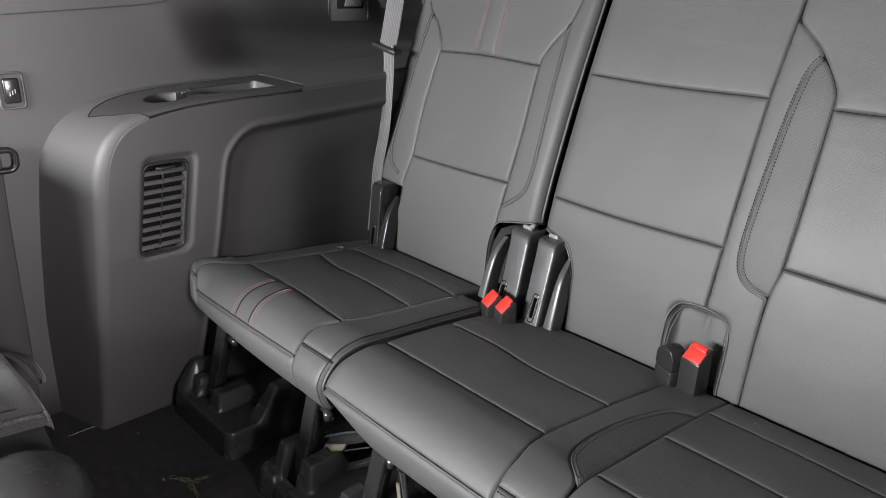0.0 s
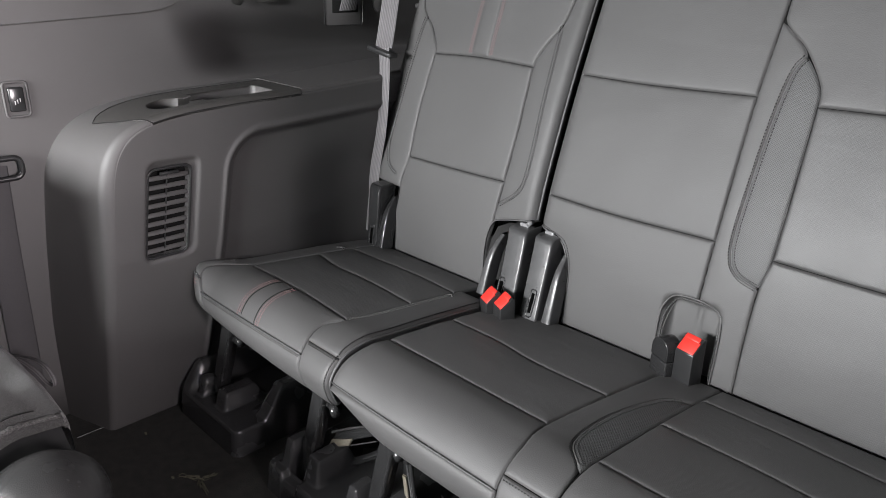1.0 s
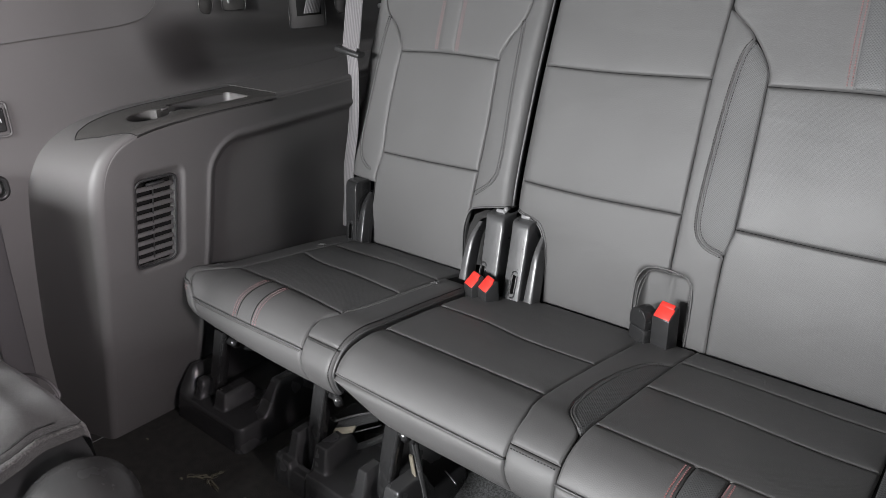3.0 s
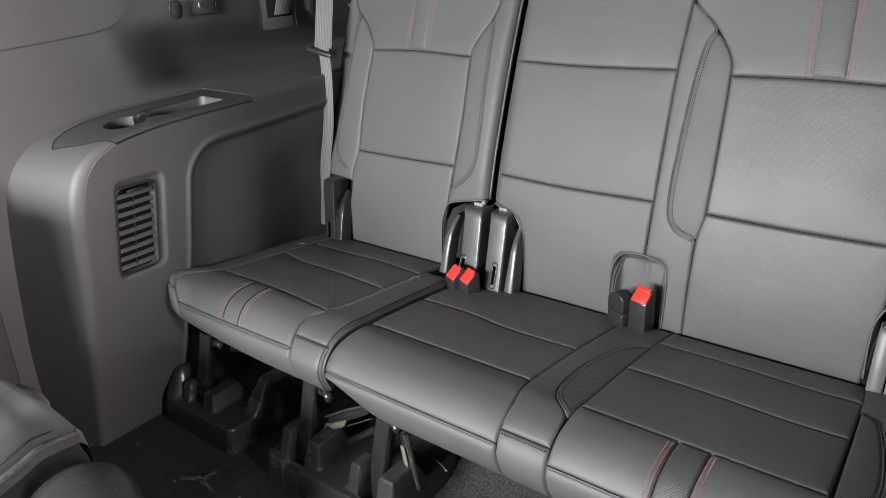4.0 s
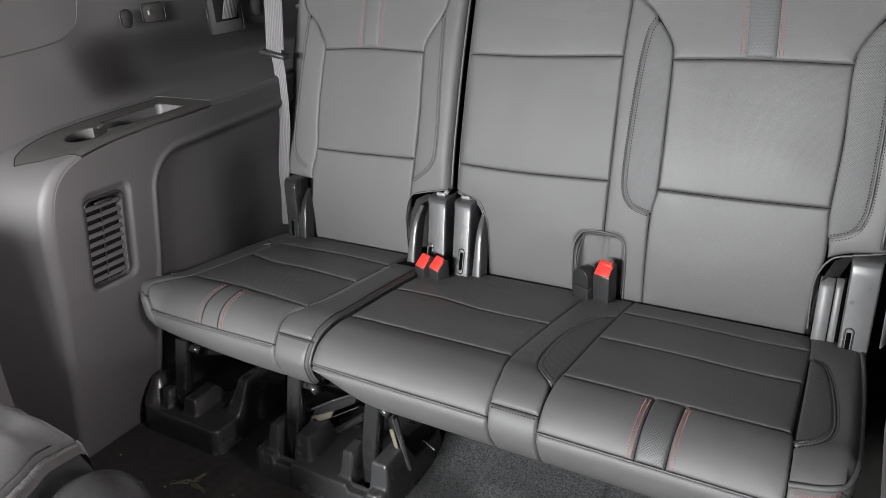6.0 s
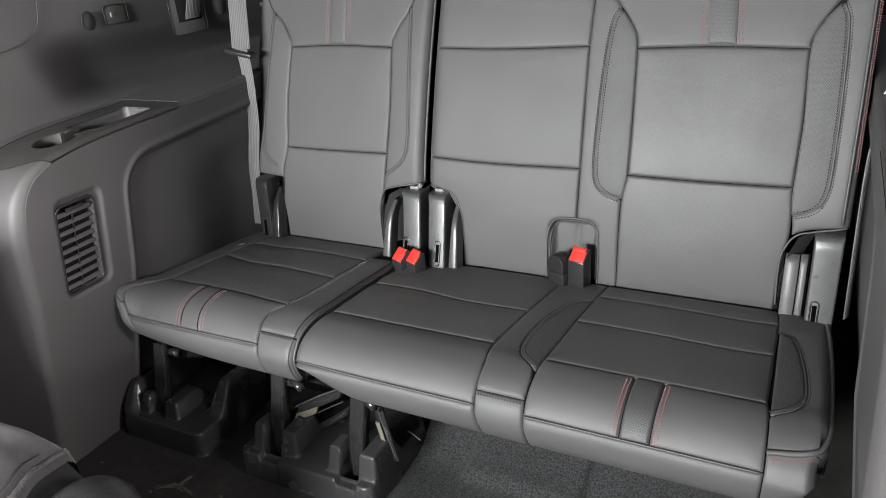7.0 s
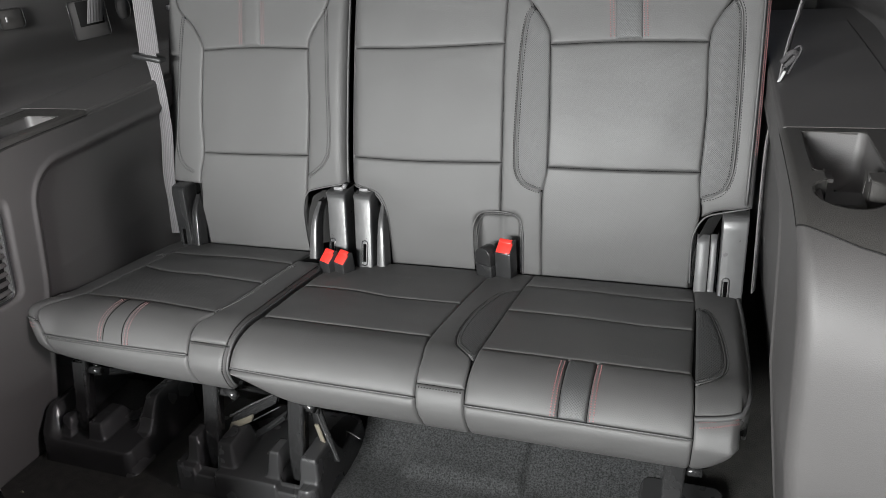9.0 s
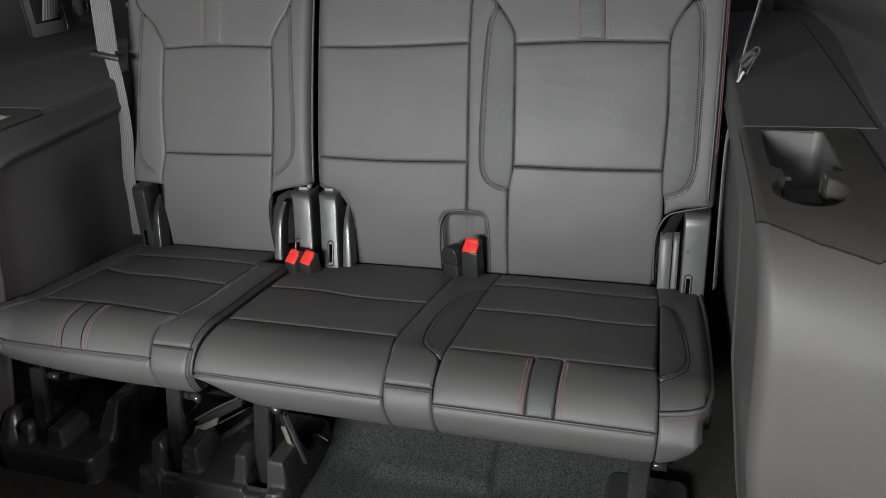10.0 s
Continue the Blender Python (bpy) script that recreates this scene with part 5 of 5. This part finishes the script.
def pocket_flap(seat, x, lean):
    """The leather turned in beside the hinge covers."""
    rim = [(x, -0.022, 0.262), (x, -0.021, 0.300), (x + 0.2 * lean, -0.017, 0.345), (x + 0.45 * lean, -0.013, 0.372), (x + lean, -0.010, 0.386)]
    rows = [[np.array(p) + np.array([lean * 0.55 * t, 0.050 * t, -0.012 * t]) for p in rim] for t in (0.0, 0.2, 0.6, 1.0)]
    part("pocket_flap", grid_mesh("pocket_flap", np.array(rows), LEATHER), seat).matrix_parent_inverse = Matrix.Translation(-seat.location)


pocket_flap(narrow, -0.119, 0.045)
pocket_flap(bench, 0.065, -0.045)
pocket_flap(bench, 0.657, 0.045)


# ---- buckles ----
def buckle(x, y, z, yaw, tilt=0, w=0.031, h=0.05):
    """A belt buckle whose slanting top is a red button; x, y, z is the middle of its front top edge."""
    b = thing("seat_belt_buckle", "black seat belt buckle with a bright red release button", "belt buckle", "seat belt buckles", at=(x, y, z - h))
    m = pose(x, y, z, tilt, 0, yaw)
    turn = Matrix(((0, 1, 0, -w / 2), (1, 0, 0, 0), (0, 0, 1, 0), (0, 0, 0, 1)))
    part("body", prism("body", [(0.001, -h), (0.0, -0.001), (0.001, 0.0), (0.022, 0.0195), (0.027, 0.0175), (0.030, -h)], w, BLACK, m @ turn, 0.0014, 2), b, "black plastic buckle body")
    t2 = Matrix(((0, 1, 0, -w / 2 + 0.0015), (1, 0, 0, 0), (0, 0, 1, 0), (0, 0, 0, 1)))
    button = part("release_button", prism("release_button", [(0.0004, 0.0006), (0.0010, 0.0022), (0.0150, 0.0158), (0.0170, 0.0160), (0.0160, 0.0130)], w - 0.003, RED, m @ t2, 0.0006, 1), b, "bright red release button")
    part("ridge", prism("ridge", [(0.0150, 0.0140), (0.0150, 0.0162), (0.0215, 0.0212), (0.0225, 0.0200)], w - 0.006, RED, m @ t2, 0.0005, 1), button)
    return settle(b)


buckle(-0.033, -0.122, 0.276, -24)
buckle(-0.001, -0.122, 0.276, -24)
buckle(0.320, -0.070, 0.301, -12, w=0.032, h=0.07)


def belt_anchor(x, y, z):
    a = thing("belt_anchor", "small round-topped glossy black belt anchor in the leather pocket", "belt anchor", at=(x, y, z - 0.075))
    arch = [(0.019 * math.cos(t), -0.019 + 0.019 * math.sin(t)) for t in np.linspace(0, math.pi, 21)]
    m = pose(x, y - 0.014, z, 0, 0, -24)
    part("knob", prism("knob", arch + [(-0.019, -0.034), (0.019, -0.034)], 0.026, GLOSS, m, 0.005, 4), a, "glossy black rounded head")
    part("stem", prism("stem", [(-0.019, -0.075), (0.019, -0.075), (0.019, -0.0352), (-0.019, -0.0352)], 0.026, GLOSS, m, 0.003, 2), a, "black plastic stem")
    part("dot", box_bm(0.0055, 0.003, 0.0016, 0.0006, 1, at=(x + 0.004, y - 0.0135, z - 0.0050)), a, "white dot", WHITE)
    return settle(a)


belt_anchor(0.281, -0.056, 0.309)


# ---- seat belts ----
def strap(name, pts, width, across, material, parent, label="", thick=0.0022):
    """A flat belt along a line; across: the direction of its width at each point or one for all."""
    p = smooth_line(pts, 10)
    a = np.asarray(across, float)
    a = np.repeat(a[None], len(p), 0) if a.ndim == 1 else resample(a, len(p))
    a /= np.linalg.norm(a, axis=1)[:, None]
    t = np.gradient(p, axis=0)
    nrm = np.cross(t, a)
    nrm /= np.linalg.norm(nrm, axis=1)[:, None] + 1e-12
    prof = ((-0.5, 0.0), (-0.46, -0.5), (0.46, -0.5), (0.5, 0.0), (0.46, 0.5), (-0.46, 0.5), (-0.5, 0.0))
    run = np.r_[0, np.cumsum(np.linalg.norm(np.diff(p, axis=0), axis=1))]
    uvs = np.array([[(s * width, q) for s, d in prof] for q in run])
    rows = [[p[i] + a[i] * width * s + nrm[i] * thick * d for s, d in prof] for i in range(len(p))]
    return part(name, grid_mesh(name, np.array(rows), material, uvs), parent, label)


belt = thing("seat_belt", "grey webbing seat belt through a black plastic guide", "seat belt", "third row seat belts", at=(-0.46, 0.0, 0.25))
strap("webbing", [(-0.503, 0.115, 0.95), (-0.476, 0.060, 0.80), (-0.456, 0.022, 0.70), (-0.449, 0.008, 0.665)], 0.046, (1.0, 0.15, 0.0), WEB, belt, "grey woven webbing")
strap("lower_webbing", [(-0.446, 0.006, 0.665), (-0.437, 0.0, 0.612), (-0.443, -0.004, 0.50), (-0.462, -0.008, 0.40), (-0.474, -0.012, 0.26)], 0.030, (1.0, 0.1, 0.0), WEB, belt, "grey woven webbing")
gm = box_bm(0.066, 0.026, 0.011, 0.004, 3)
bmesh.ops.transform(gm, matrix=pose(-0.450, 0.004, 0.652, 0, 12, 8), verts=gm.verts[:])
part("belt_guide", gm, belt, "black plastic belt guide", BLACK)
settle(belt)

belt2 = thing("seat_belt", "grey webbing seat belt beside the bench, knotted with a clip", "seat belt", "third row seat belts", at=(0.775, -0.02, 0.25))
strap("webbing", [(0.825, 0.09, 0.95), (0.790, 0.04, 0.74), (0.772, 0.02, 0.65), (0.762, 0.0, 0.55), (0.758, 0.0, 0.48), (0.764, 0.0, 0.23)], 0.018, (0.45, 1.0, 0.0), WEB, belt2, "grey woven webbing")
part("loop", tube("loop", smooth_line([(0.772, -0.006, 0.650), (0.784, -0.012, 0.664), (0.789, -0.012, 0.658), (0.781, -0.014, 0.640), (0.774, -0.012, 0.622)], 8), 0.0017, WEBDARK, 7), belt2)
part("knot", tube("knot", smooth_line([(0.764, -0.010, 0.640), (0.776, -0.016, 0.656), (0.783, -0.010, 0.650), (0.770, -0.004, 0.632)], 8), 0.0046, WEBDARK, 7), belt2, "dark knotted cord")
cm = box_bm(0.0045, 0.006, 0.024, 0.0014)
bmesh.ops.transform(cm, matrix=pose(0.760, -0.016, 0.606, 0, 24, 0), verts=cm.verts[:])
part("clip", cm, belt2, "pale plastic clip", WHITE)
settle(belt2)

belt3 = thing("second_row_belt", "dark webbing seat belt with a latch plate on the wall", "seat belt", at=(-0.60, -0.70, 0.1))
strap("webbing", [(-0.604, -0.702, 0.50), (-0.604, -0.707, 0.35), (-0.604, -0.712, 0.05)], 0.045, (0.05, 1, 0), WEBDARK, belt3, "dark woven webbing")
part("latch_plate", tube("latch_plate", [(-0.600, -0.690 + y, 0.495 + z) for y, z in rounded_rect(0.062, 0.034, 0.012)], 0.005, GLOSS, 8, True), belt3, "grey latch plate")
settle(belt3)

# ---- heater switch on the wall ----
sw = thing("seat_heater_switch", "black rocker switch with white symbol in a grey surround", "switch", at=(-0.612, -0.640, 0.56))
surround = [(-0.610, -0.645 + y, 0.604 + z) for y, z in rounded_rect(0.036, 0.056, 0.006)]
part("surround", tube("surround", surround, 0.0022, TRIM, 8, True), sw, "grey surround")
part("rocker", box_bm(0.010, 0.024, 0.040, 0.003, 2, at=(-0.611, -0.645, 0.584)), sw, "black rocker", GLOSS)
for k in range(3):
    part("symbol", box_bm(0.001, 0.0014, 0.0065, at=(-0.6055, -0.649 + k * 0.004, 0.596 + 0.002 * k)), sw, "", WHITE)
settle(sw)


# ---- second-row seat ahead, tipped forward ----
def second_row():
    s = thing("tipped_seat", "seat tipped forward, grey felt back with a frayed hem", "car seat", at=(-0.40, -0.95, 0.0))
    hem = resample(smooth_line([(-0.172, -0.784, 0.280), (-0.164, -0.815, 0.289), (-0.150, -0.842, 0.299), (-0.126, -0.880, 0.305), (-0.100, -0.95, 0.312), (-0.08, -1.06, 0.330), (-0.07, -1.20, 0.36)], 8), 70)
    rows = []
    for k, (hx, hy, hz) in enumerate(hem):
        row = [(hx + 0.006, hy, hz - 0.016), (hx + 0.005, hy, hz - 0.007)]
        for t in np.linspace(0, 1, 44):
            row.append((hx + (-0.64 - hx) * t, hy - 0.012 * t, hz + 0.010 * (1 - math.exp(-t / 0.05)) + 0.004 * math.sin(7 * t)))
        rows.append(row)
    rows = np.array(rows)
    first = rows[0]
    lead = [first + np.array([0.0, d, -e]) for d, e in ((0.010, 0.22), (0.011, 0.04), (0.010, 0.012), (0.006, 0.003))]
    rows = np.vstack([np.array(lead), rows])
    rows[..., 2] += 0.0010 * np.sin(rows[..., 0] * 61 + rows[..., 1] * 43) + 0.0003 * np.sin(rows[..., 0] * 190) * np.sin(rows[..., 1] * 170)
    part("felt_back", grid_mesh("felt_back", rows, FELT), s, "grey felt back panel")
    rag = np.array([p + np.array([0.003 + 0.0007 * math.sin(k * 2.3), 0.0, 0.0006 * math.sin(k * 3.3) - 0.001]) for k, p in enumerate(hem)])
    part("hem", tube("hem", rag, 0.0050, HEM, 9, flat=0.55), s, "frayed pale felt hem")
    crease = [p + np.array([-0.011, 0.0, 0.0062]) for p in hem[4:]]
    part("crease", tube("crease", crease, 0.0005, THREAD, 6), s, "dark sewn crease")
    knot = np.array([rag[0] + np.array(d) for d in ((-0.004, 0.004, 0.001), (0.000, 0.006, -0.004), (0.001, 0.006, -0.012), (0.000, 0.006, -0.020))])
    part("hem_end", tube("hem_end", smooth_line(knot, 5), 0.0024, HEM, 8), s)
    part("lining", grid_mesh("lining", np.array([hem + np.array(d) for d in ((0.000, 0.0, -0.014), (0.022, 0.0, -0.030), (0.050, 0.0, -0.060), (0.055, 0.0, -0.24))]), BLACK), s, "dark lining under the hem")
    rings = []
    for k in range(30):
        t = k / 29
        if t < 0.72:
            a = math.pi / 2 * t / 0.72
            r, z = math.sin(a), 0.235 + 0.078 * math.cos(a)
        else:
            r, z = 1.0, 0.235 * (1 - (t - 0.72) / 0.28)
        r = max(r, 0.004)
        rings.append([(-0.070 + 0.074 * r * math.cos(q), -0.842 + 0.074 * r * math.sin(q), z - 0.012 - 0.25 * 0.090 * r * max(0, -math.cos(q))) for q in np.linspace(0, 2 * math.pi, 61)])
    part("hinge_cover", grid_mesh("hinge_cover", np.array(rings), SATIN), s, "rounded glossy black hinge cover")
    part("seat_base", box_bm(0.46, 0.36, 0.22, 0.04, 4, at=(-0.38, -1.02, 0.0)), s, "black seat base", CORE)
    # Unseen block, added to keep windscreen light off the armrest box's front.
    upper = box_bm(0.26, 0.18, 0.45, 0.05, 5)
    bmesh.ops.transform(upper, matrix=pose(-0.47, -1.00, 0.14, 6, 0, 0), verts=upper.verts[:])
    part("shading_block", upper, s, "unseen dark block added to shade the armrest box front", LEATHER)
    lp = smooth_line([(-0.640, -0.770, 0.165), (-0.560, -0.735, 0.180), (-0.500, -0.724, 0.196), (-0.455, -0.719, 0.200), (-0.430, -0.717, 0.190), (-0.425, -0.717, 0.180), (-0.434, -0.718, 0.172), (-0.455, -0.722, 0.172), (-0.49, -0.728, 0.182), (-0.55, -0.740, 0.182), (-0.64, -0.775, 0.168)], 6)
    strap("pull_strap", lp, 0.007, (0.3, 1.0, 0.35), WEB, s, "thin grey pull strap", 0.0012)
    part("rivet", box_bm(0.005, 0.004, 0.003, 0.001, 1, at=(-0.448, -0.716, 0.171)), s, "pale rivet", WHITE)
    return settle(s)


second_row()


# ---- fittings on the upper side wall ----
def wall_fitting(name, y, z, w, h, label, category, skin=None, r=0.008, deep=0.005):
    x = -0.588
    f = thing(name, label, category, at=(x, y, z))
    part("surround", tube("surround", [(x + deep / 2, y + a, z + b) for a, b in rounded_rect(w, h, min(r, w * 0.49, h * 0.49))], 0.0008, BLACK, 8, True), f)
    turn = Matrix(((0, 1, 0, x), (1, 0, 0, y), (0, 0, 1, z), (0, 0, 0, 1)))
    outline = rounded_rect(w, h, min(r, w * 0.49, h * 0.49))
    part("plate", prism("plate", outline, deep / 2 - 0.0004, skin or TRIMLID, turn, 0.0005, 1), f)
    return f


settle(wall_fitting("coat_hook", -0.241, 0.762, 0.030, 0.034, "small round dark plastic coat hook on the wall", "hook", r=0.0145))
socket = wall_fitting("power_socket", -0.176, 0.766, 0.056, 0.036, "dark rectangular socket plate with a pale mark", "socket")
part("mark", box_bm(0.002, 0.004, 0.009, 0.0008, 1, at=(-0.583, -0.190, 0.762)), socket, "pale mark", WHITE)
settle(socket)
plate = wall_fitting("belt_outlet", 0.014, 0.738, 0.104, 0.078, "belt outlet plate with grey webbing passing through", "belt outlet", skin=TRIM, deep=0.0024)
# The shade inside the opening is a thin black plate on the uncut surface.
part("opening", box_bm(0.0012, 0.070, 0.050, 0.0005, 1, at=(-0.5866, 0.018, 0.725)), plate, "dark opening", CORE)
strap("webbing", [(-0.560, 0.034, 0.82), (-0.572, 0.028, 0.775), (-0.5835, 0.022, 0.730)], 0.046, (0.0, 1.0, 0.0), WEB, plate, "grey woven webbing")
settle(plate)
settle(wall_fitting("cap", 0.118, 0.746, 0.044, 0.046, "round dark plastic cap on the wall", "cap", skin=TRIM, r=0.02, deep=0.0024))


# ---- scraps on the floor ----
def scrap(name, pts_list, at, label, category, material=STRAW, r=0.0012):
    s = thing(name, label, category, at=at)
    for pts in pts_list:
        part("blade", tube("blade", smooth_line([(at[0] + 0.7 * x, at[1] + 0.7 * y, at[2] + 0.7 * z) for x, y, z in pts], 5), r, material, 6, flat=0.5), s)
    return settle(s)


rng = random.Random(5)
fibres = []
for (ax, ay), (bx, by), count in (((-0.050, -0.024), (0.008, 0.014), 14), ((0.000, 0.006), (0.060, -0.006), 12), ((0.004, 0.008), (0.010, 0.050), 14)):
    for k in range(count):
        t = rng.random() * 0.7
        x, y = ax + (bx - ax) * t + rng.uniform(-0.004, 0.004), ay + (by - ay) * t + rng.uniform(-0.003, 0.003)
        dx, dy = (bx - ax) * 0.32 + rng.uniform(-0.008, 0.008), (by - ay) * 0.32 + rng.uniform(-0.006, 0.006)
        z = rng.uniform(0.001, 0.006)
        fibres.append([(x, y, z), (x + dx * 0.5 + rng.uniform(-0.003, 0.003), y + dy * 0.5, z + rng.uniform(0, 0.004)), (x + dx, y + dy, rng.uniform(0.001, 0.006))])
scrap("straw", fibres, (-0.262, -0.575, 0.001), "pale scrap of dry straw on the dark carpet", "straw", STRAW, 0.0008)
for x, y in ((-0.451, -0.579), (-0.30, -0.60), (-0.17, -0.56)):
    scrap("crumb", [[(-0.004, 0, 0.001), (0.0, 0.002, 0.003), (0.005, 0.0, 0.001)]], (x, y, 0.0), "tiny pale crumb on the dark carpet", "crumb", STRAW, 0.0018)

scrap("plastic_strip", [[(0.0, -0.042, 0.001), (0.0, 0.0, 0.0015), (0.0, 0.042, 0.001)]], (-0.523, -0.645, 0.0), "thin pale plastic strip on the dark carpet", "strip", TAB, 0.0012)


# ---- steel links and strips behind the floor cover ----
def link(pts, w, t, label, seat, material=STEEL, across=(0.25, 0.35, 0.9)):
    ob = strap("link", pts, w, across, material, seat, label, t)
    ob.matrix_parent_inverse = Matrix.Translation(-seat.location)
    return ob


BEIGE = mat("beige_foam", (0.115, 0.102, 0.078), 0.9, grain=0.3)
link([(-0.098, -0.404, 0.094), (-0.05, -0.400, 0.124), (0.004, -0.396, 0.158)], 0.026, 0.006, "shiny black steel link", bench)
# The highlights on the links are modelled as thin bare steel strips.
link([(-0.094, -0.412, 0.110), (-0.05, -0.408, 0.138), (0.000, -0.404, 0.166)], 0.0050, 0.004, "bright steel strip for the link's highlight", bench, BRIGHT)
link([(-0.100, -0.412, 0.086), (-0.075, -0.411, 0.098), (-0.050, -0.409, 0.112)], 0.0150, 0.003, "beige foam strip along the link", bench, BEIGE)
link([(-0.048, -0.409, 0.107), (-0.020, -0.405, 0.124), (0.006, -0.402, 0.140)], 0.0030, 0.003, "bright steel strip for the link's highlight", bench, BRIGHT)
link([(-0.060, -0.396, 0.062), (-0.030, -0.394, 0.084), (0.010, -0.392, 0.116)], 0.020, 0.005, "black steel link", bench)
link([(-0.030, -0.400, 0.086), (-0.012, -0.399, 0.100), (0.006, -0.398, 0.116)], 0.0060, 0.003, "bright steel strip for the link's highlight", bench, BRIGHT)
link([(0.074, -0.404, 0.170), (0.088, -0.408, 0.11), (0.102, -0.410, 0.050)], 0.030, 0.006, "black steel link", bench, STEEL, (0.9, -0.3, 0.3))
link([(0.082, -0.412, 0.160), (0.096, -0.414, 0.108), (0.110, -0.416, 0.060)], 0.0022, 0.003, "bright steel strip for the link's highlight", bench, BRIGHT, (0.9, -0.3, 0.3))
link([(0.080, -0.412, 0.124), (0.087, -0.414, 0.098), (0.095, -0.416, 0.066)], 0.0110, 0.003, "beige foam strip along the link", bench, BEIGE, (0.9, -0.3, 0.3))
link([(-0.36, -0.40, 0.155), (-0.34, -0.36, 0.135), (-0.31, -0.33, 0.12)], 0.014, 0.004, "black steel link", narrow)
wire = part("wire_hook", tube("wire_hook", smooth_line([(0.094, -0.352, 0.040), (0.098, -0.352, 0.062), (0.108, -0.356, 0.067), (0.130, -0.362, 0.062)], 6), 0.0014, BRIGHT, 6), bench, "bent steel wire hook")
wire.matrix_parent_inverse = Matrix.Translation(-bench.location)
for x in (-0.060, 0.088):
    b = part("bolt_head", tube("bolt_head", [(x - 0.020, -0.420, 0.176), (x + 0.008, -0.436, 0.178)], 0.008, STEEL, 14), narrow if x < 0 else bench, "round bolt head")
    b.matrix_parent_inverse = Matrix.Translation(-(narrow if x < 0 else bench).location)
